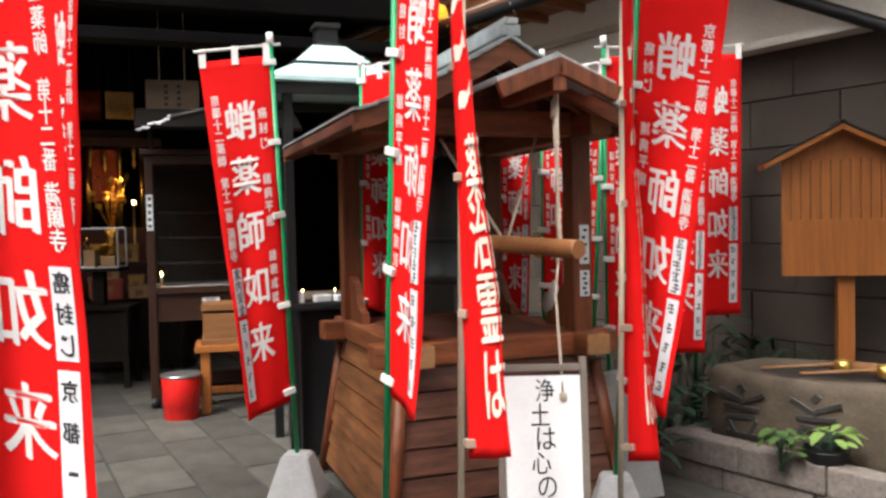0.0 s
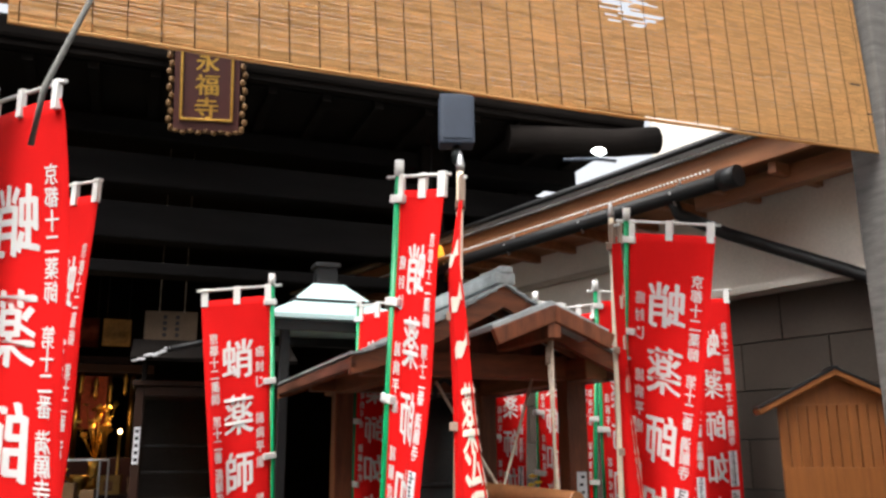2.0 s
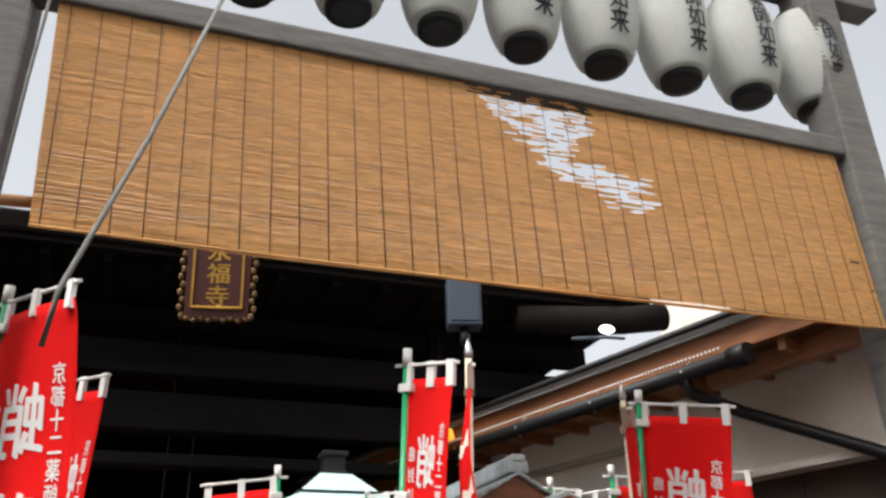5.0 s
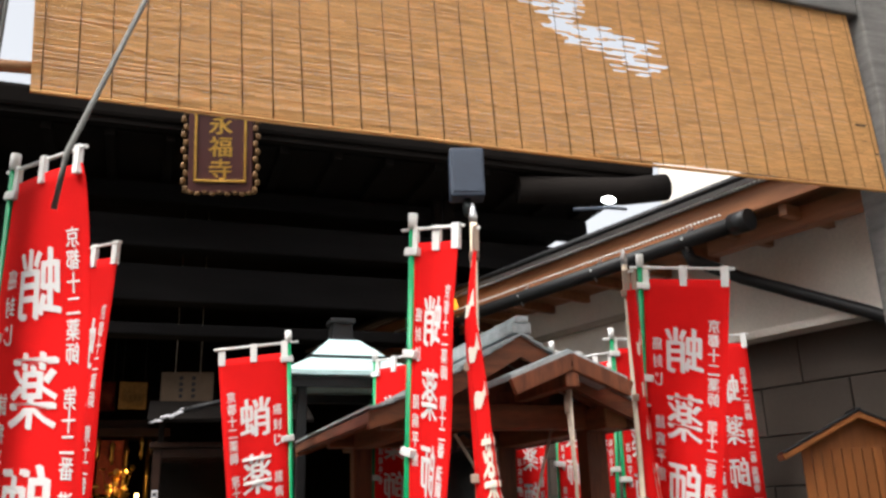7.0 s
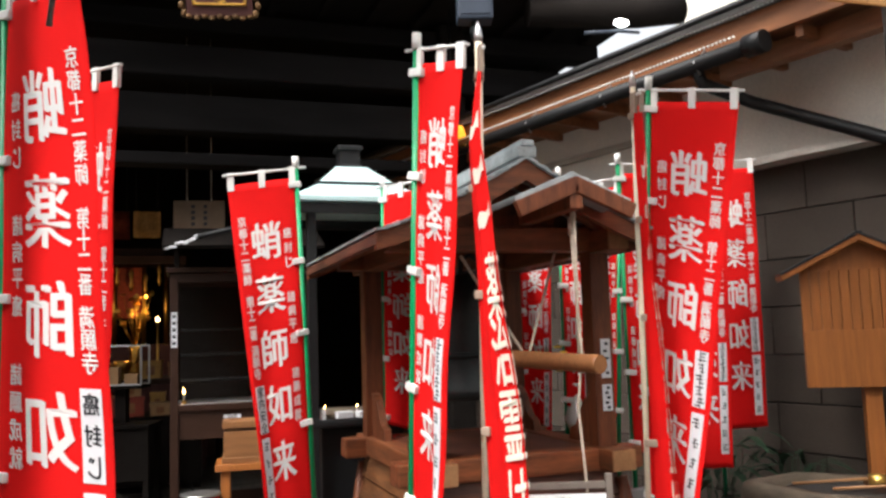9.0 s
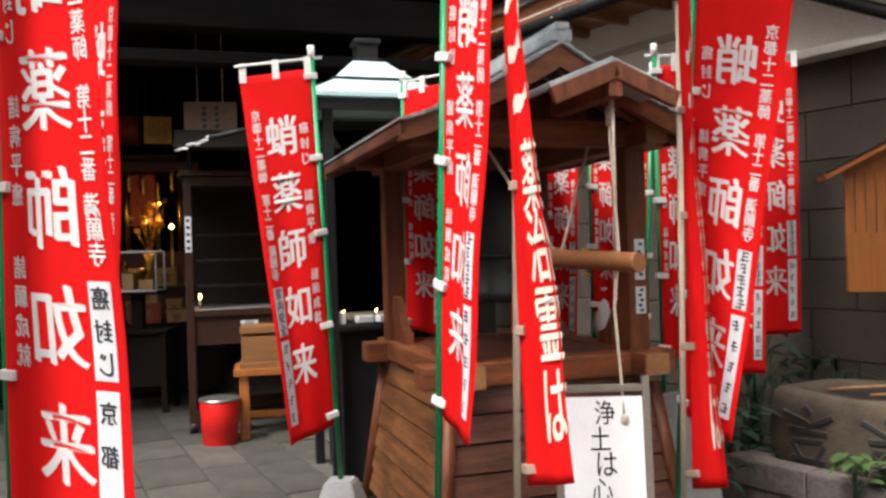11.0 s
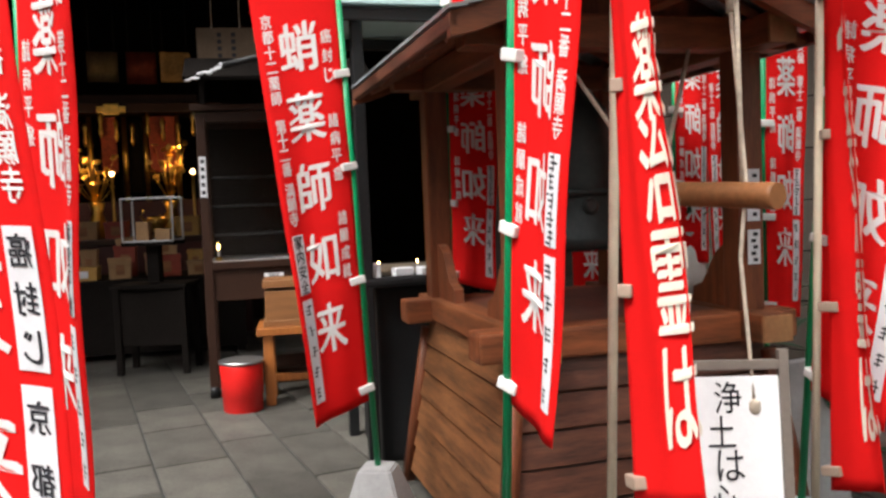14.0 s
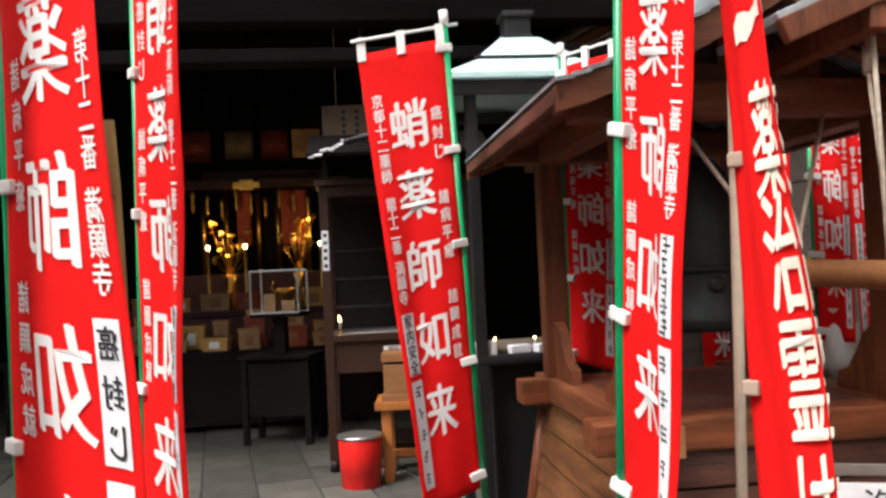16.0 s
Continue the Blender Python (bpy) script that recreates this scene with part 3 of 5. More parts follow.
banner((0.868, 4.100, 2.453), (0.750, 4.22, 0.2), (1.215, 3.900, 2.369), (0.776, 4.170, 0.614), (0.919, 3.950, 0.534), "", seed=4)
banner((0.788, 4.000, 2.403), (0.750, 4.05, 0.0), (0.8, 3.88, 2.38), (0.775, 3.93, 0.36), (0.89, 3.8, 0.4), style="beige", seed=5, label="narrow red banner with cream brush writing on a beige pole", stand=False, bar_ext=0.01, turn=1.4)
banner((-1.44, 3.36, 2.46), (-1.5, 3.4, 0.24), (-1.166, 3.2, 2.428), (-1.49, 3.38, 0.5), (-1.19, 3.2, 0.48), "病気平癒", seed=6)
banner((-1.33, 2.78, 2.56), (-1.33, 2.8, 0.24), (-0.925, 2.5, 2.491), (-1.3, 2.76, 0.42), (-0.82, 2.58, 0.42), "癌封じ", "京都", seed=7, turn=0.6)
banner((1.373, 5.600, 2.394), (1.371, 5.6, 0.0), (1.635, 5.500, 2.379), (1.378, 5.600, 0.776), (1.613, 5.500, 0.802), "", seed=8, stand=False)
banner((1.097, 5.200, 2.308), (1.091, 5.2, 0.0), (1.388, 5.100, 2.291), (1.100, 5.200, 0.616), (1.325, 5.100, 0.631), "", seed=9, stand=False)
banner((0.85, 5.6, 2.33), (0.74, 5.6, 0.24), (0.63, 5.6, 2.305), (0.77, 5.6, 0.86), (0.66, 5.6, 0.88), "", seed=10)
banner((0.79, 4.95, 2.29), (0.80, 5.05, 0.24), (0.99, 5.0, 2.288), (0.80, 5.0, 0.74), (0.93, 5.0, 0.73), "", seed=11)
banner((-0.56, 5.15, 2.27), (-0.6, 5.2, 0.24), (-0.3, 5.0, 2.273), (-0.575, 5.15, 0.9), (-0.36, 5.0, 0.86), "", seed=12)
banner((0.2, 5.6, 2.25), (0.2, 5.7, 0.24), (0.42, 5.6, 2.25), (0.2, 5.65, 0.74), (0.36, 5.6, 0.75), "", seed=13)
banner((0.47, 5.3, 2.3), (0.45, 5.35, 0.24), (0.63, 5.3, 2.28), (0.46, 5.3, 0.96), (0.6, 5.3, 0.945), "", seed=14)
banner((-0.05, 5.9, 2.2), (-0.02, 5.95, 0.24), (0.18, 5.9, 2.2), (-0.04, 5.9, 0.6), (0.16, 5.9, 0.6), "", seed=15)

# ---- bell house ----
FL = Vector((-0.246, 3.6, 0))
BM = Matrix(((U.x, V.x, 0, FL.x), (U.y, V.y, 0, FL.y), (0, 0, 1, 0), (0, 0, 0, 1)))
house = thing("bell_house", "small red-brown timber bell house with a grey gabled roof", "bell house", BM)
PX0, PX1, PY0, PY1 = 0.26, 1.1, 0.32, 1.33
for x in (PX0, PX1):
    for y in (PY0, PY1):
        part("post", block(((x, y, 1.32), (0.1, 0.1, 1.16)), bevel=0.008), WOOD, house)
for y in (PY0, PY1):
    part("tie_beam", block((((PX0 + PX1) / 2, y, 1.815), (PX1 - PX0 + 0.36, 0.1, 0.11)), bevel=0.008), WOOD_X, house)
    part("sill_beam", block((((PX0 + PX1) / 2, y, 0.805), (PX1 - PX0 + 0.34, 0.13, 0.1)), bevel=0.01), WOOD_X, house)
for x in (PX0, PX1):
    part("purlin", block(((x, 0.83, 1.80), (0.1, 1.46, 0.1)), bevel=0.008), WOOD_Y, house)
    part("purlin_end", block(((x, 0.09, 1.80), (0.1, 0.012, 0.1)), bevel=0.003), WOOD_PALE, house, "pale sawn end grain")
    part("side_sill", block(((x, (PY0 + PY1) / 2, 0.812), (0.12, PY1 - PY0 + 0.36, 0.096)), bevel=0.01), WOOD_Y, house)
    part("side_sill_end", block(((x, PY0 - 0.183, 0.812), (0.112, 0.012, 0.09)), bevel=0.003), WOOD_PALE, house, "pale sawn end grain")
# battered board walls below the sill
for face in range(4):
    for k in range(6):
        z = 0.06 + k * 0.118
        o = 0.03 + (0.72 - z) * 0.13
        # Front boards get the darker copy, so that side's shade is painted in.
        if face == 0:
            spec, mt = (((PX0 + PX1) / 2, PY0 - o, z + 0.05), (PX1 - PX0 + 2 * o, 0.03, 0.112)), WOOD_SHADED
        elif face == 1:
            spec, mt = (((PX0 + PX1) / 2, PY1 + o, z + 0.05), (PX1 - PX0 + 2 * o, 0.03, 0.112)), WOOD_H
        elif face == 2:
            spec, mt = ((PX0 - o, (PY0 + PY1) / 2, z + 0.05), (0.03, PY1 - PY0 + 2 * o, 0.112)), WOOD_H
        else:
            spec, mt = ((PX1 + o, (PY0 + PY1) / 2, z + 0.05), (0.03, PY1 - PY0 + 2 * o, 0.112)), WOOD_H
        lean = Matrix.Rotation(radians(-13 if face in (0, 3) else 13), 4, "X" if face < 2 else "Y")
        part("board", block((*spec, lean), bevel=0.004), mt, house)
for x, sx in ((PX0, -1), (PX1, 1)):
    for y, sy in ((PY0, -1), (PY1, 1)):
        part("corner_batten", tube([(x + sx * 0.05, y + sy * 0.05, 0.72), (x + sx * 0.15, y + sy * 0.15, 0.0)], 0.035, 4), WOOD, house)
part("shelf", block((((PX0 + PX1) / 2, (PY0 + PY1) / 2, 0.84), (PX1 - PX0, PY1 - PY0, 0.03))), WOOD_SHADED, house, "worn board floor under the bell")
# curved brackets on the sill
for x, y, d in ((PX0, PY0, 1), (PX0, PY1, -1), (PX1, PY0, 1), (PX1, PY1, -1)):
    bm = bmesh.new()
    out = [(0, 0), (0.26, 0), (0.25, 0.06), (0.19, 0.08), (0.15, 0.13), (0.1, 0.2), (0.05, 0.23), (0, 0.24)]
    a = [bm.verts.new((x - 0.02, y + d * (0.04 + p), 0.855 + q)) for p, q in out]
    b = [bm.verts.new((x + 0.02, y + d * (0.04 + p), 0.855 + q)) for p, q in out]
    bm.faces.new(a)
    bm.faces.new(b[::-1])
    for k in range(len(out)):
        bm.faces.new((a[k], b[k], b[(k + 1) % len(out)], a[(k + 1) % len(out)]))
    part("bracket", bm, WOOD, house)
# roof: two slopes of overlapping sheets, curved a little
RL, RZ, EZ, HALF = 1.62, 2.12, 1.80, 0.63
XC = 0.62


def slope(f):
    return EZ + (RZ - EZ) * (f ** 1.25)


for sgn in (-1, 1):
    n = 14
    for k in range(n):
        f0, f1 = k / n, (k + 1.12) / n
        x0, x1 = XC + sgn * HALF * 1.06 * (1 - f0), XC + sgn * HALF * 1.06 * (1 - min(f1, 1))
        z0, z1 = slope(f0) + 0.012, slope(min(f1, 1)) + 0.004
        bm = bmesh.new()
        vs = [bm.verts.new((x, y, z + d)) for d in (0, 0.011) for x, z in ((x0, z0), (x1, z1)) for y in (-0.02, RL)]
        for f in ((0, 1, 3, 2), (4, 6, 7, 5), (0, 4, 5, 1), (2, 3, 7, 6), (0, 2, 6, 4), (1, 5, 7, 3)):
            bm.faces.new([vs[q] for q in f])
        part("roof_sheet", bm, ROOF, house)
    for y in (0.0, RL - 0.03):
        bm = bmesh.new()
        lo, hi = [], []
        for k in range(9):
            f = k / 8
            x = XC + sgn * HALF * 1.05 * (1 - f)
            lo.append((x, slope(f) - 0.085 + 0.02 * (1 - f)))
            hi.append((x, slope(f) + 0.006))
        rows = [[bm.verts.new((x, y + d, z)) for x, z in seq] for d in (0, 0.035) for seq in (lo, hi)]
        for a, b in ((0, 1), (3, 2), (1, 3), (2, 0)):
            for k in range(8):
                bm.faces.new((rows[a][k], rows[a][k + 1], rows[b][k + 1], rows[b][k]))
        for k in (0, 8):
            bm.faces.new((rows[0][k], rows[1][k], rows[3][k], rows[2][k]))
        part("barge_board", bm, WOOD_X, house)
    part("eave_board", block(((XC + sgn * HALF * 1.03, RL / 2, EZ - 0.02), (0.03, RL, 0.045))), WOOD_SHADED, house)
    for k in range(6):
        bm = tube([(XC + sgn * 0.03, 0.18 + k * 0.24, slope(0.95) - 0.05), (XC + sgn * HALF, 0.18 + k * 0.24, slope(0) - 0.03)], 0.022, 4)
        part("rafter", bm, WOOD, house)
part("ridge_cap", block(((XC, RL / 2, RZ + 0.035), (0.09, RL + 0.04, 0.05)), ((XC, RL / 2, RZ + 0.07), (0.06, RL + 0.06, 0.03)), bevel=0.008), ROOF, house)
part("gable_panel", block(((XC, PY0 + 0.02, 1.95), (0.12, 0.05, 0.24)), ((XC, PY0, 1.9), (0.55, 0.03, 0.06))), WOOD, house)
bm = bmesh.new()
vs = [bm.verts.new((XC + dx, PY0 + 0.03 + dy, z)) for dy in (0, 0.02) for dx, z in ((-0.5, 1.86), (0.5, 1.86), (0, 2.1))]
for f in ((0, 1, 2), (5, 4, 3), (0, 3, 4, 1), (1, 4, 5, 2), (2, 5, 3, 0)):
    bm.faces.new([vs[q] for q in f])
part("gable_board", bm, WOOD_SHADED, house)
# little projecting gable above the striker
for sgn in (-1, 1):
    bm = block(((sgn * 0.125, -0.06, 0), (0.29, 0.34, 0.025), Matrix.Rotation(radians(sgn * 22), 4, "Y")), m=Matrix.Translation((XC + 0.1, 0.0, 1.965)))
    part("small_roof", bm, ROOF, house)
    bm = block(((sgn * 0.125, -0.245, -0.042), (0.29, 0.03, 0.065), Matrix.Rotation(radians(sgn * 22), 4, "Y")), m=Matrix.Translation((XC + 0.1, 0.0, 1.965)))
    part("small_barge", bm, WOOD, house)
part("small_ridge_beam", block(((XC + 0.1, 0.0, 1.91), (0.06, 0.5, 0.07))), WOOD, house)

# bell
bell = thing("bell", "dark bronze temple bell hanging under the roof", "bell", BM @ pose(XC, 0.72, 1.08))
part("body", lathe([(0.19, 0.0), (0.205, 0.01), (0.205, 0.05), (0.19, 0.07), (0.18, 0.2), (0.172, 0.4), (0.15, 0.52), (0.09, 0.6), (0.03, 0.62)], 32), BRONZE, bell)
part("crown", tube([(-0.05, 0, 0.61), (-0.045, 0, 0.68), (0, 0, 0.71), (0.045, 0, 0.68), (0.05, 0, 0.61)], 0.014, 8), BRONZE, bell)
part("band", lathe([(0.184, 0.2), (0.19, 0.2), (0.19, 0.225), (0.184, 0.225)], 32), BRONZE, bell)
part("boss", lathe([(0.03, 0), (0.03, 0.01), (0.015, 0.016)], 12, m=Matrix.Translation((0, -0.183, 0.16)) @ Matrix.Rotation(radians(90), 4, "X")), BRONZE, bell)

# striker log with ropes
log = thing("bell_striker", "pale wooden log striker slung on ropes", "bell striker")
LA, LB = Vector((0.565, 3.58, 1.262)), Vector((0.19, 3.98, 1.285))
part("log", tube([LA, LA.lerp(LB, 0.03), LA.lerp(LB, 0.97), LB], 0.036, 16), mat("log_wood", (0.25, 0.1, 0.035), 0.5, vary=0.35, scale=6, bump=0.2), log)
for a, b in ((LA.lerp(LB, 0.75), (0.0, 4.05, 1.74)), (LA.lerp(LB, 0.75), (0.42, 4.25, 1.76)), (LA.lerp(LB, 0.2), (0.5, 3.78, 1.95))):
    part("sling", tube([a, Vector(a).lerp(Vector(b), 0.5) + Vector((0, 0, -0.004)), b], 0.007, 6), ROPE, log)
pull = thing("pull_rope", "pale twisted hemp pull rope with a knotted end", "rope")
part("rope", tube([(0.49, 3.82, 1.93), (0.485, 3.76, 1.75), (0.5, 3.66, 1.3), (0.475, 3.62, 1.1), (0.49, 3.6, 0.85), (0.495, 3.58, 0.72)], 0.0055, 8), ROPE, pull)
part("rope_end", lathe([(0.008, -0.02), (0.016, -0.01), (0.016, 0.01), (0.008, 0.02)], 10, m=Matrix.Translation((0.497, 3.58, 0.705))), ROPE, pull, "knot at the rope's end")
part("splice", tube([(0.487, 3.79, 1.85), (0.485, 3.77, 1.78)], 0.013, 8), ROPE, pull)
for z0, z1 in ((1.17, 1.35), (1.02, 1.14)):
    tagpaper = thing("paper_slip", "white paper slip with black writing on the bell house post", "notice", BM @ pose(PX1 + 0.005, PY0 - 0.056, 0))
    part("sheet", block(((0, 0, (z0 + z1) / 2), (0.05, 0.004, z1 - z0)), bevel=0.001), PAPER, tagpaper)
    part("writing", block(*[((0.004 * (-1) ** k, -0.0035, z0 + (z1 - z0) * (k + 0.7) / 5.4), (0.018, 0.001, 0.012)) for k in range(5)], bevel=0), INK, tagpaper)

# sign board leaning on the bell house
SM = pose(0.425, 3.5, 0.0, -6, 0, 6)
sign = thing("sign_board", "framed white paper sign with black brush writing", "sign", SM)
part("sheet", block(((0, 0, 0.46), (0.29, 0.012, 0.66)), bevel=0.004), mat("sign_paper", (0.8, 0.79, 0.8), 0.7, vary=0.06, scale=4, bump=0.25), sign)
for nm, c, s in (("frame", (-0.158, 0, 0.44), (0.026, 0.03, 0.84)), ("frame", (0.158, 0, 0.44), (0.026, 0.03, 0.84)), ("frame", (0, 0, 0.82), (0.29, 0.03, 0.026)), ("frame", (0, 0, 0.1), (0.29, 0.03, 0.026))):
    part(nm, block((c, s), bevel=0.004), mat("grey_frame", (0.16, 0.13, 0.11), 0.6, vary=0.2), sign)
items = [(c, -0.0 + 0.01 * (-1) ** k, 0.735 - 0.09 * k, 0.07, 0.085) for k, c in enumerate("浄土は心の")]
items += [("#", 0.0, 0.25, 0.06, 0.012), ("#", 0.01, 0.225, 0.05, 0.01), ("#", 0.0, 0.2, 0.06, 0.01)]
part("lettering", writing(lambda u, v, s: (u, -0.0085 - 0.004 * (s - 1), v), items, bold=False), INK, sign, "black brush lettering")

# ---- incense pavilion behind the banners ----
PM = pose(-0.86, 5.55, 0, 0, 0, TH)
pav = thing("incense_pavilion", "pale green copper roof on black posts over an incense burner", "incense burner", PM)
bm = bmesh.new()
levels = [(0.43, 2.20), (0.43, 2.225), (0.24, 2.33), (0.235, 2.345), (0.1, 2.47), (0.07, 2.475)]
rings = [[bm.verts.new((sx * w, sy * w, z)) for sx, sy in ((-1, -1), (1, -1), (1, 1), (-1, 1))] for w, z in levels]
for a, b in zip(rings, rings[1:]):
    for k in range(4):
        bm.faces.new((a[k], a[(k + 1) % 4], b[(k + 1) % 4], b[k]))
bm.faces.new(rings[0][::-1])
bm.faces.new(rings[-1])
part("roof", bm, COPPER, pav)
# Thin black sheet draws the shadow line between the two roof tiers.
part("tier_shadow_line", block(((0, 0, 2.34), (0.5, 0.5, 0.012)), bevel=0.002), BLACK, pav)
part("finial", block(((0, 0, 2.53), (0.13, 0.13, 0.13)), ((0, 0, 2.6), (0.16, 0.16, 0.03)), ((0, 0, 2.48), (0.15, 0.15, 0.03)), bevel=0.006), BLACK, pav, "dark square finial")
part("eave_frame", block(((0, -0.38, 2.16), (0.84, 0.04, 0.06)), ((0, 0.38, 2.16), (0.84, 0.04, 0.06)), ((0.4, 0, 2.16), (0.04, 0.72, 0.06)), ((-0.4, 0, 2.16), (0.04, 0.72, 0.06))), BLACK, pav)
for sx in (-1, 1):
    for sy in (-1, 1):
        part("post", block(((sx * 0.3, sy * 0.3, 1.08), (0.055, 0.055, 2.16))), BLACK, pav)
part("burner", block(((0, 0, 0.44), (0.5, 0.5, 0.88)), ((0, 0, 0.9), (0.66, 0.66, 0.05)), bevel=0.015), BLACK, pav, "black iron burner box")
part("ash_tray", block(((0, 0, 0.935), (0.56, 0.56, 0.02))), STONE, pav)
for k in range(3):
    c = thing("candle", "small lit candle on the burner shelf", "candle", PM @ pose(-0.2 + 0.2 * k, -0.1, 0.945) @ Matrix.Diagonal((0.6, 0.6, 0.45, 1)))
    part("wax", lathe([(0.008, 0), (0.008, 0.06), (0.004, 0.065)], 10), PAPER, c)
    part("flame", lathe([(0.002, 0.066), (0.006, 0.078), (0.001, 0.098)], 8), FLAME, c)
for k, (x, y) in enumerate(((-0.28, -0.28), (-0.12, -0.29), (0.0, -0.3))):
    b = thing("card_box", "small white card on the burner edge", "card", PM @ pose(x, y, 0.926, 0, 0, 10 * k))
    part("box", block(((0, 0, 0.02), (0.1, 0.06, 0.04 if k else 0.09))), PAPER, b)

# ---- candle cabinet ----
CM = pose(-2.51, 6.5, 0, 0, 0, 24)
cab = thing("candle_cabinet", "tall dark wooden glass-fronted candle cabinet on castors", "cabinet", CM)
W_, D_, H_ = 1.05, 0.6, 1.95
for x in (0.03, W_ - 0.03):
    for y in (0.03, D_ - 0.03):
        part("post", block(((x, y, 1.0), (0.06, 0.06, 1.86))), CAB_WOOD, cab)
        part("castor", tube([(x - 0.03, y, 0.045), (x + 0.03, y, 0.045)], 0.045, 14), BLACK, cab)
for z, h in ((0.12, 0.1), (0.9, 0.05), (1.9, 0.07)):
    part("rail", block(((W_ / 2, 0.025, z), (W_ - 0.12, 0.05, h)), ((W_ / 2, D_ - 0.025, z), (W_ - 0.12, 0.05, h)), bevel=0.004), CAB_WOOD, cab)
    part("side_rail", block(((0.025, D_ / 2, z), (0.05, D_ - 0.12, h)), ((W_ - 0.025, D_ / 2, z), (0.05, D_ - 0.12, h)), bevel=0.004), CAB_WOOD, cab)
part("roof_board", block(((W_ / 2, D_ / 2, 1.96), (W_ + 0.06, D_ + 0.06, 0.04))), CAB_WOOD, cab)
part("shelf", block(((W_ / 2, D_ / 2, 0.92), (W_ - 0.1, D_ - 0.1, 0.02))), TIN, cab, "tin tray under the candles")
part("lower_panel", block(((W_ / 2, 0.03, 0.77), (W_ - 0.12, 0.015, 0.22))), CAB_WOOD, cab)
# Back panel takes the hall's near-black, painting in the dim cabinet interior.
part("back_panel", block(((W_ / 2, D_ - 0.04, 1.4), (W_ - 0.12, 0.012, 0.96))), HALL_WOOD, cab)
for k in range(3):
    part("rack", tube([(0.08, D_ * 0.5, 1.1 + 0.2 * k), (W_ - 0.08, D_ * 0.5, 1.1 + 0.2 * k)], 0.008, 8), BLACK, cab)
pane = part("pane", block(((W_ / 2, 0.03, 1.4), (W_ - 0.12, 0.006, 0.9)), bevel=0), GLASS, cab)
pane.visible_shadow = False
for x, z, w, h in ((0.03, 1.5, 0.045, 0.27), (0.46, 0.8, 0.13, 0.07)):
    s = thing("paper_label", "white paper label with black writing on the cabinet", "notice", CM @ pose(x, 0, z))
    part("sheet", block(((0, -0.003, 0), (w, 0.004, h)), bevel=0.001), PAPER, s)
    part("writing", block(*[((0, -0.0058, -h / 2 + h * (k + 0.6) / 5.2), (w * 0.55, 0.001, h * 0.09)) for k in range(5)], bevel=0), INK, s)
for k, (x, y, z) in enumerate(((0.1, 0.12, 0.93), (0.72, 0.3, 1.31), (0.79, 0.3, 1.31), (0.84, 0.3, 1.11))):
    c = thing("candle", "small lit candle in the cabinet", "candle", CM @ pose(x, y, z))
    part("holder", lathe([(0.02, 0), (0.024, 0.02), (0.01, 0.024)], 10), BRASS, c)
    part("wax", lathe([(0.008, 0.02), (0.008, 0.07), (0.004, 0.075)], 10), PAPER, c)
    part("flame", lathe([(0.002, 0.076), (0.008, 0.092), (0.001, 0.118)], 8), FLAME, c)

# offering box on a stool, bucket
OM = pose(-2.05, 6.3, 0, 0, 0, 20)
stool = thing("stool", "honey-coloured wooden stool beside the cabinet", "stool", OM)
part("seat", block(((0.27, 0.18, 0.485), (0.58, 0.4, 0.05))), WOOD_ORANGE, stool)
for x in (0.05, 0.49):
    for y in (0.04, 0.32):
        part("leg", block(((x, y, 0.23), (0.065, 0.065, 0.46))), WOOD_ORANGE, stool)
part("stretcher", block(((0.27, 0.18, 0.15), (0.4, 0.04, 0.05))), WOOD_ORANGE, stool)
obox = thing("offering_box", "brown wooden offering box standing on the stool", "box", OM @ pose(0.27, 0.18, 0.511))
BOX_WOOD = mat("box_wood", (0.2, 0.085, 0.03), 0.5, vary=0.3, scale=3, stretch=(1, 1, 8), bump=0.12)
part("body", block(((0, 0, 0.12), (0.46, 0.3, 0.22)), bevel=0.006), BOX_WOOD, obox)
part("base", block(((0, 0, 0.02), (0.49, 0.33, 0.04)), bevel=0.006), BOX_WOOD, obox)
part("lid", block(((0, 0, 0.275), (0.48, 0.32, 0.05)), bevel=0.006), BOX_WOOD, obox)
bk = thing("bucket", "red enamelled metal bucket with a rolled rim", "bucket", pose(-2.15, 6.22, 0))
part("body", lathe([(0.12, 0.0), (0.125, 0.008), (0.128, 0.1), (0.132, 0.105), (0.132, 0.2), (0.137, 0.31), (0.132, 0.315), (0.125, 0.2), (0.118, 0.03), (0.05, 0.02)], 32), BUCKET, bk)
part("rim", lathe([(0.134, 0.308), (0.143, 0.31), (0.143, 0.324), (0.134, 0.326)], 32), TIN, bk)
part("lid", lathe([(0.136, 0.3), (0.128, 0.31), (0.02, 0.312), (0.01, 0.32)], 28), BUCKET, bk)
stick = thing("paper_streamer", "crumpled white paper tied to a dark twig", "paper", pose(-2.28, 6.2, 2.13))
bm = bmesh.new()
for k in range(9):
    bmesh.ops.create_icosphere(bm, subdivisions=1, radius=0.022, matrix=Matrix.Translation((-0.12 + 0.03 * k, 0, -0.045 + 0.011 * k + rng.uniform(-0.012, 0.012))) @ Matrix.Rotation(rng.uniform(0, 3), 4, "X") @ Matrix.Diagonal((1.3, 0.5, rng.uniform(0.3, 0.8), 1)))
part("paper", bm, PAPER, stick)
part("twig", tube([(0.12, 0, 0.04), (0.5, 0.25, 0.16)], 0.02, 8), BLACK, stick)
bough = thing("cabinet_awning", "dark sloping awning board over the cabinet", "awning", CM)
# Board and struts share the near-black that stands for hall shade.
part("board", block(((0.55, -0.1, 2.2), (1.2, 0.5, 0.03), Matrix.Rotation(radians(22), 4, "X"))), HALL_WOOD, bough)
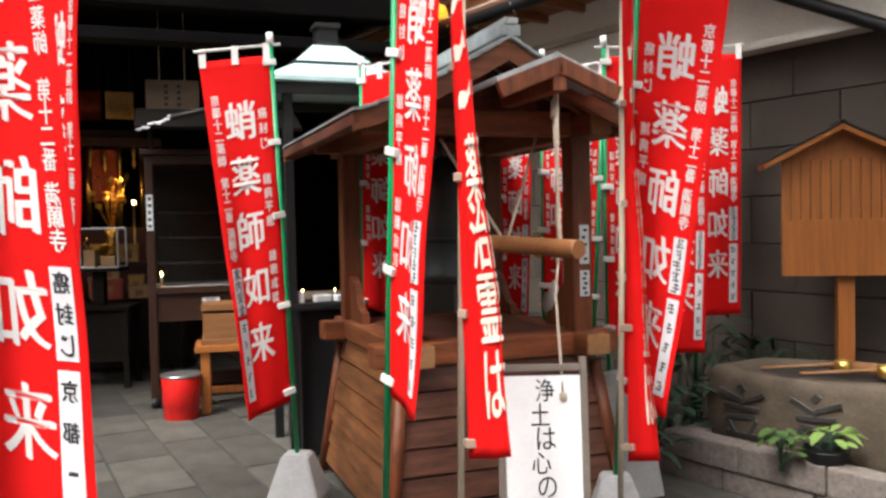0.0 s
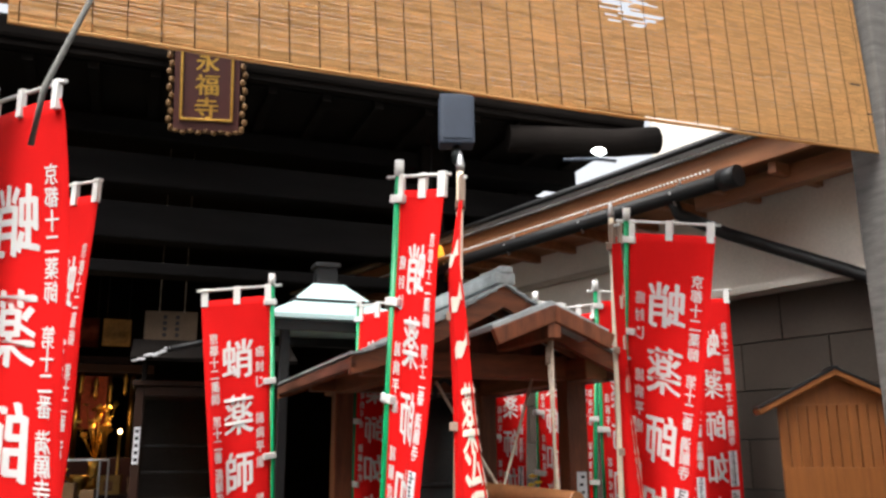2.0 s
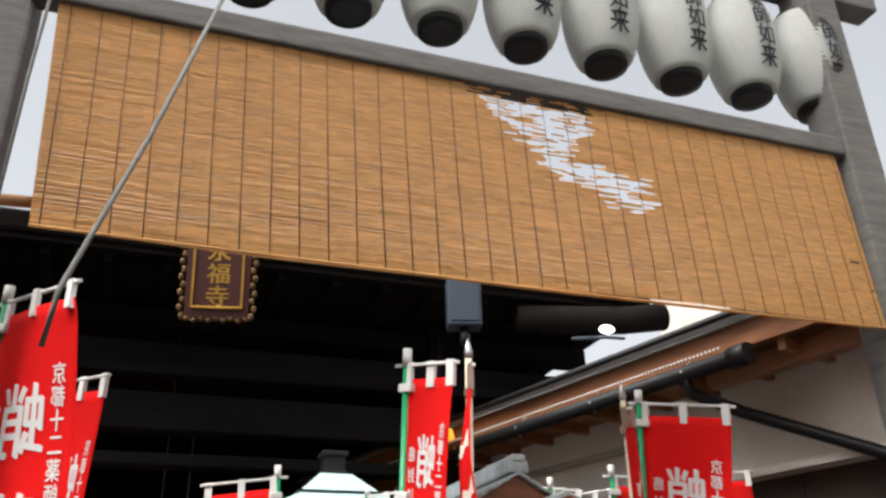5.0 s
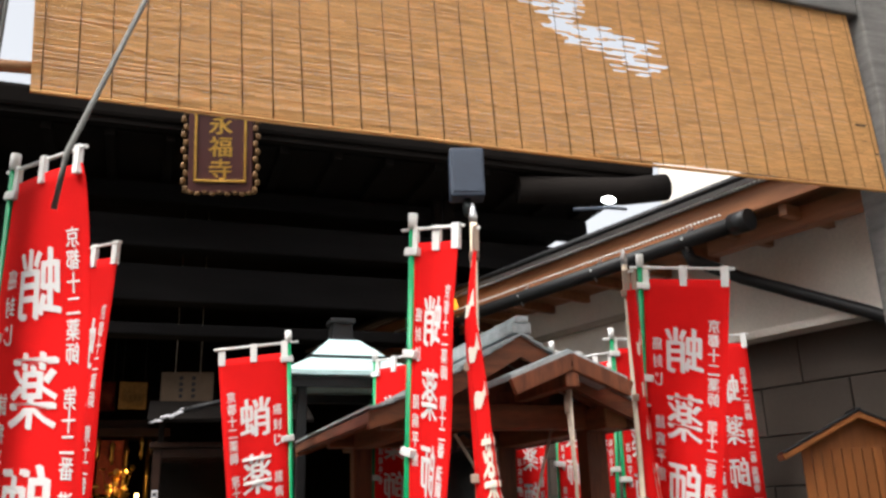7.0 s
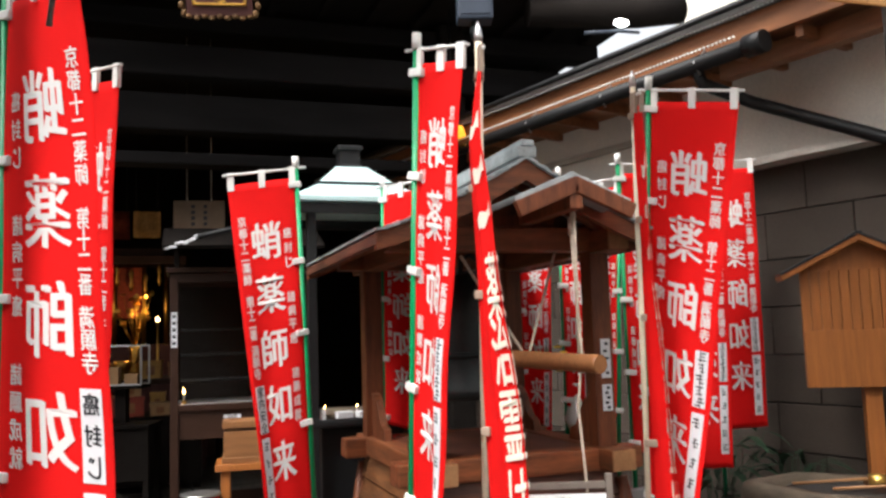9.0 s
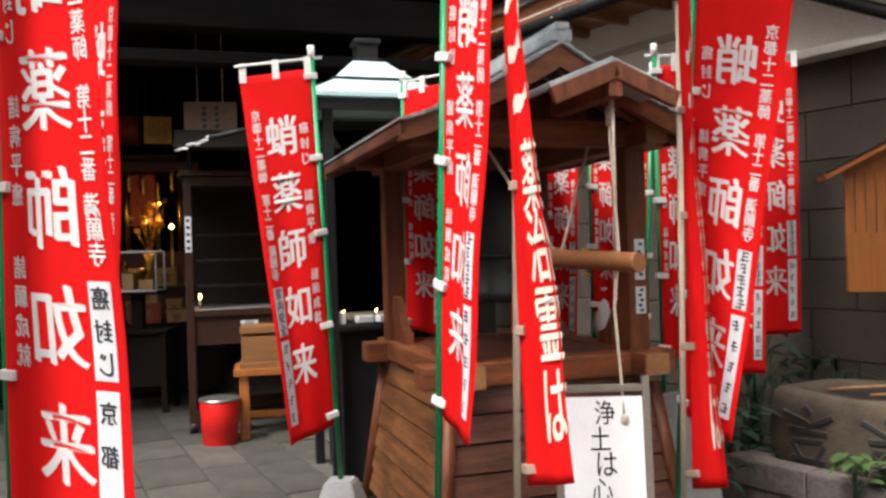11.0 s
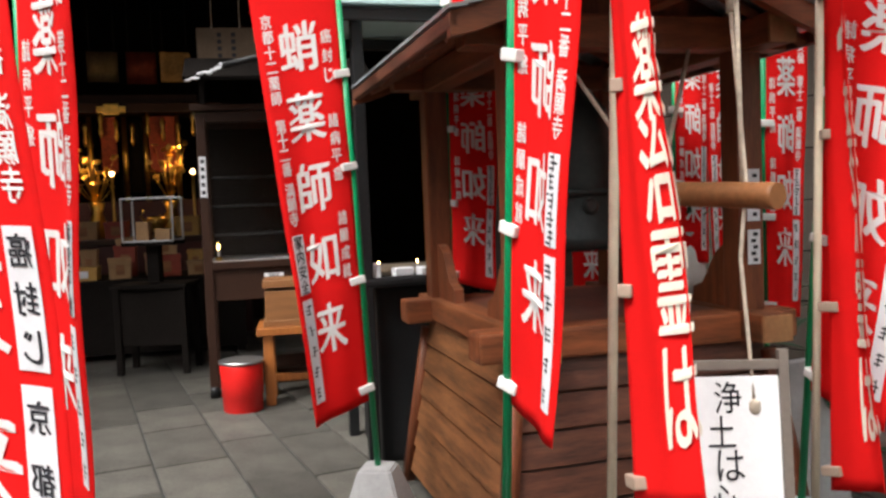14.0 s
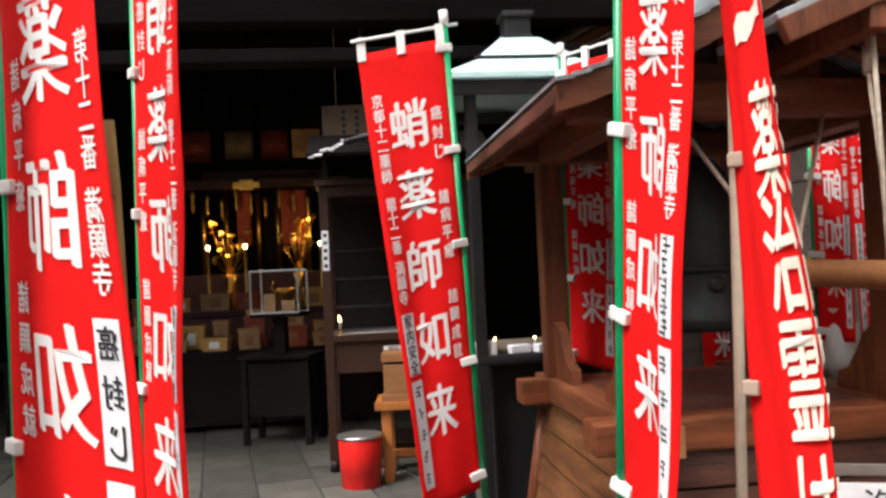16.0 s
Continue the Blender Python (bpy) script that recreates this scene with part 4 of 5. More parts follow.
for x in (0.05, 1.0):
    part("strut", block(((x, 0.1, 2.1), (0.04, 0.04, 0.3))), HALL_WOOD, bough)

# ---- plaque and lamp under the eave ----
plaque = thing("name_plaque", "carved maroon name plaque with gilt characters and border", "plaque", pose(-1.79, 5.72, 3.985, 12, 0, 14) @ Matrix.Diagonal((0.87, 0.87, 0.87, 1)))
part("board", block(((0, 0, 0), (0.52, 0.04, 0.76)), bevel=0.008), PLAQUE_RED, plaque)
part("hanger", tube([(0, 0.02, 0.2), (0.15, 0.45, 0.3)], 0.02, 8), BLACK, plaque)
for c, s in (((-0.2, -0.03, 0), (0.02, 0.02, 0.6)), ((0.2, -0.03, 0), (0.02, 0.02, 0.6)), ((0, -0.03, -0.29), (0.42, 0.02, 0.02)), ((0, -0.03, 0.29), (0.42, 0.02, 0.02))):
    part("gilt_strip", block((c, s), bevel=0.003), GOLD, plaque)
bm = bmesh.new()
for sx in (-1, 1):
    for k in range(12):
        bmesh.ops.create_icosphere(bm, subdivisions=1, radius=0.045, matrix=Matrix.Translation((sx * (0.28 + 0.02 * (k % 2)), -0.01, -0.36 + k * 0.065)) @ Matrix.Diagonal((0.6, 0.5, 0.8, 1)))
for k in range(9):
    bmesh.ops.create_icosphere(bm, subdivisions=1, radius=0.04, matrix=Matrix.Translation((-0.24 + k * 0.06, -0.01, -0.38 - 0.012 * (k % 2))) @ Matrix.Diagonal((0.8, 0.5, 0.6, 1)))
part("carved_border", bm, mat("worn_gilt", (0.12, 0.06, 0.02), 0.5, 0.4, vary=0.5, scale=25, bump=0.3), plaque)
part("lettering", writing(lambda u, v, s: (u, -0.0225 - 0.004 * (s - 1), v), [(c, 0, 0.19 - 0.19 * k, 0.18, 0.17) for k, c in enumerate("永福寺")]), GOLD, plaque, "gilt characters")
spk = thing("loudspeaker", "blue-grey box loudspeaker hanging from the eave", "loudspeaker", pose(-0.03, 5.85, 3.5, 0, 0, 10))
part("body", block(((0, 0, 0.18), (0.24, 0.16, 0.36)), bevel=0.012), BLUE_GREY, spk)
part("grille", block(((0, -0.083, 0.18), (0.2, 0.008, 0.3)), bevel=0.002), BLUE_GREY, spk)
part("hanger", tube([(0, 0, 0.35), (0, 1.0, 0.75)], 0.015, 8), BLACK, spk)
part("bulb", lathe([(0.03, -0.12), (0.04, -0.06), (0.025, 0.0)], 14), BRONZE, spk)
orange = thing("hanging_lamp", "small amber lamp glowing under the hall eave", "lamp", pose(-0.35, 7.2, 3.05))
part("shade", lathe([(0.03, 0.1), (0.09, 0.07), (0.11, 0.0)], 16), glow("amber_glass", (0.9, 0.35, 0.03), 0.8), orange)
part("cord", tube([(0, 0, 0.1), (0, 0, 1.1)], 0.005, 6), BLACK, orange)
fl = thing("floodlight", "white glowing floodlight on a steel arm", "lamp", pose(1.05, 6.9, 3.79, 20, 0, 20))
part("lens", lathe([(0.02, -0.02), (0.06, 0.0), (0.055, 0.03), (0.02, 0.045)], 20), glow("flood_lens", (0.95, 1.0, 1.0), 3.0), fl)
part("arm", tube([(-0.3, 0, -0.08), (0, 0, -0.05), (0.25, 0.2, -0.05)], 0.014, 8), BLUE_GREY, fl)

# ---- altar in the hall ----
AM = HM @ pose(-1.7, 3.2, 0)
table = thing("altar_table", "long dark altar table with a draped front", "altar table", AM)
part("top", block(((0, 0, 1.0), (3.4, 0.9, 0.06))), CAB_WOOD, table)
part("front", block(((0, -0.4, 0.5), (3.3, 0.04, 0.94))), PLAQUE_RED, table)
for sx in (-1, 1):
    part("leg", block(((sx * 1.6, 0.3, 0.48), (0.1, 0.1, 0.97))), CAB_WOOD, table)
SHRINE_RED = mat("red_brocade", (0.3, 0.05, 0.02), 0.7, vary=0.4, scale=30, bump=0.1)
TAN_CLOTH = mat("tan_brocade", (0.3, 0.19, 0.08), 0.8, vary=0.35, scale=25, bump=0.1)
shrine = thing("gilt_shrine", "gilded altar shrine with red hangings deep in the hall", "altar", AM @ pose(0.52, 1.2, 0))
part("base", block(((0, 0, 0.7), (2.6, 0.7, 1.4))), CAB_WOOD, shrine)
part("step", block(((0, -0.45, 1.2), (1.9, 0.3, 0.4))), PLAQUE_RED, shrine)
for x in (-0.72, -0.46, -0.1, 0.12, 0.46, 0.72):
    part("gilt_column", tube([(x, -0.3, 1.4), (x, -0.3, 2.35)], 0.028, 12), GOLD, shrine)
part("canopy", block(((0, -0.2, 2.42), (1.9, 0.6, 0.1)), ((0, -0.2, 2.52), (1.4, 0.4, 0.1))), CAB_WOOD, shrine)
part("gilt_crest", block(((-0.2, -0.52, 2.4), (0.3, 0.03, 0.07)), ((-0.2, -0.53, 2.4), (0.16, 0.03, 0.12)), bevel=0.012), GOLD, shrine)
for x, w in ((-0.26, 0.16), (0.26, 0.2), (0.4, 0.09)):
    part("drape", block(((x, -0.34, 2.03), (w, 0.03, 0.62)), bevel=0.012), SHRINE_RED, shrine, "red brocade hanging")
for k in range(11):
    part("gilt_pendant", lathe([(0.008, -0.26), (0.026, -0.2), (0.014, -0.13), (0.03, -0.05), (0.01, 0.0)], 10, m=Matrix.Translation((-0.8 + 0.16 * k, -0.5, 2.36 - 0.05 * (k % 3)))), GOLD, shrine)
# Niche is a solid near-black block; its depth of shade is only colour.
part("image_niche", block(((0, -0.1, 1.9), (0.34, 0.2, 0.8))), HALL_WOOD, shrine)
r2 = random.Random(9)
for k, x in enumerate((-0.15, 0.3, 0.68, 1.02)):
    cl = thing("hanging_cloth", "red brocade cloth hung from the hall ceiling" if k in (0, 2) else "dull tan brocade cloth hung from the hall ceiling", "hanging cloth", AM @ pose(x, 0.3, 2.62, 0, 0, 4 * (k % 2)))
    bm = bmesh.new()
    rows = [[bm.verts.new((-0.15 + 0.3 * i / 8, 0.012 * math.sin(i * 1.7 + k), z)) for i in range(9)] for z in (0.02 * (k % 2), 0.15, 0.33)]
    for a, b in zip(rows, rows[1:]):
        for i in range(8):
            bm.faces.new((a[i], a[i + 1], b[i + 1], b[i])).smooth = True
    bmesh.ops.solidify(bm, geom=bm.faces[:], thickness=0.006)
    part("cloth", bm, SHRINE_RED if k in (0, 2) else TAN_CLOTH, cl)
    for sx in (-0.12, 0.12):
        part("string", tube([(sx, 0, 0.32), (sx, 0, 1.53)], 0.003, 5), BLACK, cl)
for x in (0.18, 0.9):
    fl2 = thing("gilt_lotus_vase", "gilded vase with gilt lotus leaves", "vase", AM @ pose(x, 0.15, 1.03))
    part("vase", lathe([(0.07, 0), (0.1, 0.1), (0.05, 0.26), (0.08, 0.36)], 16), GOLD, fl2)
    stems, leaves = bmesh.new(), bmesh.new()
    for q in range(22):
        tip = Vector((r2.uniform(-0.2, 0.2), r2.uniform(-0.1, 0.06), r2.uniform(0.5, 0.95)))
        tube([(0, 0, 0.34), tip * 0.6 + Vector((0, 0, 0.12)), tip], 0.004, 4, 0.6, stems)
        bmesh.ops.create_icosphere(leaves, subdivisions=1, radius=0.05, matrix=Matrix.Translation(tip) @ Matrix.Rotation(r2.uniform(0, 3), 4, "X") @ Matrix.Rotation(r2.uniform(0, 3), 4, "Y") @ Matrix.Diagonal((0.9, 0.16, 0.6, 1)))
    tagged(part("stems", stems, GOLD, fl2), kind="stuff")
    tagged(part("leaves", leaves, GOLD, fl2), kind="stuff")
for x in (-0.02, 0.36, 1.14):
    la = thing("altar_lantern", "small round amber lamp on a brass stand", "lamp", AM @ pose(x, -0.05, 1.03))
    part("stem", lathe([(0.06, 0), (0.015, 0.03), (0.012, 0.6), (0.03, 0.62)], 12), BRASS, la)
    part("globe", lathe([(0.01, 0.62), (0.022, 0.638), (0.022, 0.655), (0.01, 0.672)], 14), glow("lamp_globe", (1.0, 0.6, 0.25), 6.0), la)
for x in (0.05, 1.05):
    la = new("altar_lamp", bpy.data.lights.new("altar_lamp", "POINT"))
    la.data.energy, la.data.color, la.data.shadow_soft_size = 2.6, (1.0, 0.6, 0.25), 0.06
    la.matrix_world = AM @ pose(x, -0.05, 1.85)
urn = thing("incense_urn", "pale two-handled incense urn on the altar table", "urn", AM @ pose(0.78, -0.32, 1.03))
part("bowl", lathe([(0.05, 0), (0.03, 0.04), (0.08, 0.1), (0.1, 0.17), (0.09, 0.2), (0.04, 0.15)], 20), BRASS, urn)
for sx in (-1, 1):
    part("handle", tube([(sx * 0.09, 0, 0.14), (sx * 0.15, 0, 0.2), (sx * 0.12, 0, 0.27)], 0.012, 8), BRASS, urn)
BOX_RED = mat("dull_red_card", (0.22, 0.035, 0.02), 0.7, vary=0.25, bump=0.05)
BOX_YELLOW = mat("ochre_card", (0.36, 0.2, 0.05), 0.7, vary=0.25, bump=0.05)
BOX_KINDS = ((CARD, "tan paper"), (BOX_YELLOW, "ochre paper"), (CARD, "tan paper"), (BOX_RED, "dull red paper"))


def gift_box(x, y, z, w, h, k):
    mt, word = BOX_KINDS[k % 4]
    b = thing("gift_box", word + " box of offerings on the hall tables", "box", AM @ pose(x, y, z, 0, 0, r2.uniform(-8, 8)), group="boxes on the table")
    part("carton", block(((0, 0, h / 2), (w, 0.15, h))), mt, b)
    part("lid", block(((0, 0, h - 0.02), (w + 0.012, 0.162, 0.04)), bevel=0.003), mt, b)
    part("wrapper", block(((0, -0.003, h * 0.45), (w * 0.4, 0.158, h * 0.5)), bevel=0.002), PAPER if k % 5 == 0 else BOX_WOOD, b)


for row, (y, z) in enumerate(((-1.24, 0.706), (-0.98, 0.706), (-0.3, 1.031))):
    x, k = -1.45 + 0.1 * row, row
    while x < 1.4:
        w, h = r2.uniform(0.13, 0.3), r2.uniform(0.1, 0.2) + (0.1 if row == 1 else 0)
        if not (row == 2 and 0.55 < x + w / 2 < 1.0):
            gift_box(x + w / 2, y, z, w, h, k)
            if k % 3 == 1 and row < 2:
                gift_box(x + w / 2, y, z + h + 0.001, w * 0.8, r2.uniform(0.06, 0.12), k + 1)
        x += w + r2.uniform(0.05, 0.16)
        k += 1
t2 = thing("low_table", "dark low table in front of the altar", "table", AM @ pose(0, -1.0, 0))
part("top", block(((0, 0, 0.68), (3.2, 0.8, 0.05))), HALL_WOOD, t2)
# Cloth colour is the hall's near-black, shade included.
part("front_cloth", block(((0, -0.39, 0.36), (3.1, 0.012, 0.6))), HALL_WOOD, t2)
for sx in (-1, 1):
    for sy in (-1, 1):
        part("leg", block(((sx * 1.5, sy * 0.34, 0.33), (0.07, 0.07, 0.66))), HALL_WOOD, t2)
case = thing("display_case", "small glass display case with pale metal edges", "display case", pose(-3.4, 7.45, 0.72, 0, 0, 10))
for x in (-0.2, 0.2):
    for y in (-0.12, 0.12):
        part("edge", block(((x, y, 0.5), (0.014, 0.014, 0.34)), bevel=0.002), TIN, case)
for z in (0.33, 0.67):
    part("edge", block(((0, -0.12, z), (0.4, 0.014, 0.014)), ((0, 0.12, z), (0.4, 0.014, 0.014)), bevel=0.002), TIN, case)
part("shelf", block(((0, 0, 0.31), (0.42, 0.28, 0.03)), ((0, 0, 0.15), (0.1, 0.1, 0.3))), HALL_WOOD, case)
part("packet", block(((-0.07, 0, 0.41), (0.1, 0.1, 0.15)), ((0.09, 0, 0.38), (0.12, 0.1, 0.09))), CARD, case)
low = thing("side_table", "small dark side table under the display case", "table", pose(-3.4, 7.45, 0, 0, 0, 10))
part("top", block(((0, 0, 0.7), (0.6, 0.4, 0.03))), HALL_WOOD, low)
# Near-black panel added to darken the space under the table top.
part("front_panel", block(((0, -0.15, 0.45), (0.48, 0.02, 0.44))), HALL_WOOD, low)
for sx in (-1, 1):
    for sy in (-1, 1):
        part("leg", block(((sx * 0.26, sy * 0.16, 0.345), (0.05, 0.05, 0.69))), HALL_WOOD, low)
for k, (x, z, w) in enumerate(((-2.53, 2.46, 0.42),)):
    s = thing("hanging_paper", "tan paper sheet under the lintel, darkened in colour for the dim hall", "paper", pose(x, 7.1, z, 0, 0, 20))
    # Paper colour is darkened to hold the dimness of the hall.
    part("sheet", block(((0, 0, 0), (w, 0.004, 0.28)), bevel=0.001), mat("dimmed_paper", (0.12, 0.08, 0.05), 0.8, vary=0.3, bump=0.1), s)
    part("string", tube([(-0.1, 0, 0.14), (-0.1, 0, 4.16 - z)], 0.003, 5), ROPE, s)
    part("string", tube([(0.1, 0, 0.14), (0.1, 0, 4.16 - z)], 0.003, 5), ROPE, s)
    tagged(part("writing", block(*[((0.1 * (q - 0.5), -0.004, 0.09 - 0.05 * j), (0.03, 0.001, 0.03)) for q in range(2) for j in range(4)], bevel=0), INK, s), kind="stuff")

# ---- votive board, water basin, planting ----
VM = pose(2.0, 5.05, 0, 0, 0, -8)
post = thing("votive_board", "honey-coloured gabled wooden board on a post", "votive board", VM)
part("post", block(((0.05, 0.03, 0.7), (0.085, 0.085, 1.4))), WOOD_ORANGE, post)
for k in range(12):
    part("slat", block(((-0.27 + 0.049 * k + 0.02, -0.03, 1.36), (0.046, 0.02, 0.62)), bevel=0.003), WOOD_ORANGE, post)
part("lower_panel", block(((0.02, -0.045, 1.2), (0.58, 0.012, 0.3)), bevel=0.003), WOOD_ORANGE, post)
bm = bmesh.new()
vs = [bm.verts.new((dx, dy, z)) for dy in (-0.035, -0.015) for dx, z in ((-0.29, 1.66), (0.33, 1.66), (0.02, 1.82))]
for f in ((0, 1, 2), (5, 4, 3), (0, 3, 4, 1), (1, 4, 5, 2), (2, 5, 3, 0)):
    bm.faces.new([vs[q] for q in f])
part("gable", bm, WOOD_ORANGE, post)
for sgn in (-1, 1):
    rot = Matrix.Rotation(radians(sgn * 27), 4, "Y")
    part("roof_board", block(((0.02 + sgn * 0.19, 0.02, 1.735), (0.45, 0.26, 0.03), rot)), WOOD_ORANGE, post)
    part("roof_cover", block(((0.02 + sgn * 0.19, 0.02, 1.758), (0.46, 0.27, 0.014), rot)), BLACK, post, "dark metal roof cover")

RA, RB = Vector((1.096, 4.931, 0)), Vector((1.839, 4.07, 0))
RD = (RB - RA).normalized()
RN = Vector((-RD.y, RD.x, 0))
RM = Matrix(((RD.x, RN.x, 0, RA.x), (RD.y, RN.y, 0, RA.y), (0, 0, 1, 0), (0, 0, 0, 1)))
kerb = thing("basin_kerb", "low granite kerb round the water basin bed", "kerb", RM)
for k in range(5):
    part("kerb_stone", block(((0.2 + 0.46 * k, 0.06, 0.182), (0.452, 0.13, 0.136)), bevel=0.012), GRANITE, kerb)
    part("kerb_stone", block(((0.08 + 0.5 * k, 0.065, 0.055), (0.492, 0.11, 0.11)), bevel=0.012), GRANITE, kerb)
for k in range(2):
    part("kerb_stone", block(((0.06, 0.34 + 0.43 * k, 0.125), (0.12, 0.42, 0.25)), bevel=0.012), GRANITE, kerb)
bed = finish("planting_bed", block(((1.3, 0.62, 0.08), (2.3, 0.96, 0.16)), bevel=0.01, m=RM), JOINT)
tagged(bed, "dark soil bed inside the kerb", "soil", kind="structure")
basin = thing("water_basin", "rough grey stone water basin with carved dark characters", "water basin", RM @ pose(0.6, 0.58, 0.12, 0, 0, 6))
bm = bmesh.new()
outl = [(-0.56, -0.26), (-0.53, -0.32), (-0.4, -0.335), (-0.15, -0.34), (0.15, -0.335), (0.36, -0.33), (0.46, -0.3), (0.51, -0.22), (0.54, 0.0), (0.5, 0.26), (0.4, 0.33), (0.0, 0.35), (-0.4, 0.33), (-0.54, 0.24)]
rings = []
for sc, z in ((0.98, 0.0), (1.0, 0.1), (1.005, 0.25), (1.0, 0.39), (0.975, 0.435), (0.94, 0.45), (0.8, 0.455), (0.77, 0.43), (0.74, 0.36)):
    rings.append([bm.verts.new((x * sc + 0.012 * math.sin(9 * x + 17 * z), y * sc + 0.008 * math.sin(11 * x + 23 * z), z + 0.012 * math.sin(6 * x + 3 * y))) for x, y in outl])
for a, b in zip(rings, rings[1:]):
    for k in range(len(outl)):
        bm.faces.new((a[k], a[(k + 1) % len(outl)], b[(k + 1) % len(outl)], b[k])).smooth = True
bm.faces.new(rings[0][::-1])
bm.faces.new(rings[-1])
part("stone", bm, STONE, basin)
part("water", prism([(x * 0.765, y * 0.765) for x, y in outl], 0.38, 0.415), STONE_DARK, basin, "dark still water")
bm = bmesh.new()
strokes = ((0, 0.13, 0.05, 0.04, 50), (-0.06, 0.09, 0.14, 0.03, 20), (0.06, 0.08, 0.15, 0.03, -25), (0, 0.03, 0.2, 0.03, 4), (0, -0.02, 0.16, 0.028, -4), (-0.06, -0.07, 0.1, 0.028, 60), (0.06, -0.07, 0.1, 0.028, -60), (0, -0.11, 0.18, 0.028, 3))
for cx, lean in ((-0.33, 1), (0.06, -1)):
    for dx, dz, w, h, a in strokes:
        bmesh.ops.create_cube(bm, size=1.0, matrix=Matrix.Translation((cx + dx * lean, -0.343, 0.24 + dz)) @ Matrix.Rotation(radians(a * lean), 4, "Y") @ Matrix.Diagonal((w, 0.012, h, 1)))
bmesh.ops.bevel(bm, geom=bm.edges[:], offset=0.004, segments=1, affect="EDGES")
tagged(part("carving", bm, STONE_DARK, basin, "dark carved strokes"), kind="stuff")
for k in range(2):
    la = thing("water_ladle", "brass water ladle with a bamboo handle on the basin", "ladle", RM @ pose(0.62 + 0.22 * k, 0.62, 0.565, 0, 0, -8))
    part("cup", lathe([(0.035, 0.0), (0.04, 0.004), (0.042, 0.06), (0.037, 0.06), (0.033, 0.01), (0.01, 0.008)], 18), BRASS, la)
    part("handle", tube([(-0.03, -0.03, 0.04), (-0.26, -0.3, 0.012)], 0.008, 8), WOOD_PALE, la)
for k in range(2):
    bar = thing("bamboo_rail", "bamboo pole lying across the basin", "bamboo", RM)
    part("cane", tube([(0.5, 0.72 + 0.1 * k, 0.57), (0.9, 0.7 + 0.1 * k, 0.58), (1.35, 0.66 + 0.1 * k, 0.58)], 0.022, 12), WOOD_PALE, bar)


def leaf(bm, base, d, length, width, droop):
    side_v = d.cross(Vector((0, 0, 1)))
    side_v = side_v.normalized() if side_v.length > 1e-3 else Vector((1, 0, 0))
    rows = []
    for k in range(6):
        f = k / 5
        w = width * math.sin(math.pi * min(0.05 + 0.95 * f, 1)) ** 0.8
        c = base + d * length * f + Vector((0, 0, -droop * f * f * length))
        rows.append([bm.verts.new(c + side_v * w * s + Vector((0, 0, 0.15 * w * abs(s)))) for s in (-0.5, 0, 0.5)])
    for a, b in zip(rows, rows[1:]):
        for k in range(2):
            bm.faces.new((a[k], a[k + 1], b[k + 1], b[k])).smooth = True


def plant(name, label, at, n, length, width, mt, spread, high, seed, stems=True, pot=None):
    r = random.Random(seed)
    ob = thing(name, label, "plant", Matrix.Translation(at))
    bm, st = bmesh.new(), bmesh.new()
    for k in range(n):
        a, up = r.uniform(0, 6.28), r.uniform(0.1, 0.9)
        root = Vector((r.uniform(-1, 1) * spread * 0.25, r.uniform(-1, 1) * spread * 0.25, 0))
        tip = Vector((math.cos(a) * spread * r.uniform(0.2, 1), math.sin(a) * spread * r.uniform(0.2, 1), high * r.uniform(0.35, 1)))
        tube([root, root.lerp(tip, 0.5) + Vector((0, 0, high * 0.1)), tip], 0.003, 5, 0.6, st)
        leaf(bm, tip, Vector((math.cos(a), math.sin(a), up * 0.5)).normalized(), length * r.uniform(0.7, 1.2), width * r.uniform(0.7, 1.2), r.uniform(0.2, 0.8))
    tagged(part("leaves", bm, mt, ob), kind="stuff")
    tagged(part("stems", st, LEAF_DARK, ob), kind="stuff")
    if pot:
        part("pot", lathe([(pot * 0.7, -0.12), (pot, 0.0), (pot * 1.05, 0.01), (pot * 0.9, 0.0), (pot * 0.8, -0.02)], 20), BLACK, ob)
    return ob


plant("potted_plant", "small pale green plant in a dark pot on the kerb bed", (1.71, 4.35, 0.3), 20, 0.09, 0.05, LEAF_PALE, 0.1, 0.1, 1, pot=0.1)
plant("trailing_plant", "bright green leafy plant hanging over the kerb", (1.52, 4.36, 0.2), 18, 0.09, 0.05, LEAF, 0.07, 0.2, 2)
plant("aspidistra", "dark broad-leaved plant beside the water basin", (1.12, 5.1, 0.1), 30, 0.18, 0.06, LEAF_DARK, 0.2, 0.42, 3)
plant("fern", "dark spiky leaves growing behind the basin", (1.75, 5.5, 0.1), 50, 0.24, 0.035, LEAF_DARK, 0.22, 0.55, 4)
plant("shrub", "dark green leaves at the foot of the banners", (0.92, 4.75, 0.0), 36, 0.14, 0.06, LEAF_DARK, 0.2, 0.55, 5)
plant("aspidistra", "dark broad leaves growing against the wall", (1.35, 5.6, 0.1), 40, 0.22, 0.06, LEAF_DARK, 0.28, 0.7, 6)
vase = thing("flower_vase", "pale ceramic vase with yellow flowers on a stand", "vase", pose(0.52, 5.35, 0))
part("stand", block(((0, 0, 0.4), (0.3, 0.3, 0.8))), STONE, vase, "grey stone stand")
part("vase", lathe([(0.05, 0.8), (0.08, 0.88), (0.06, 1.0), (0.04, 1.05), (0.055, 1.09)], 20), WHITE_POLE, vase)
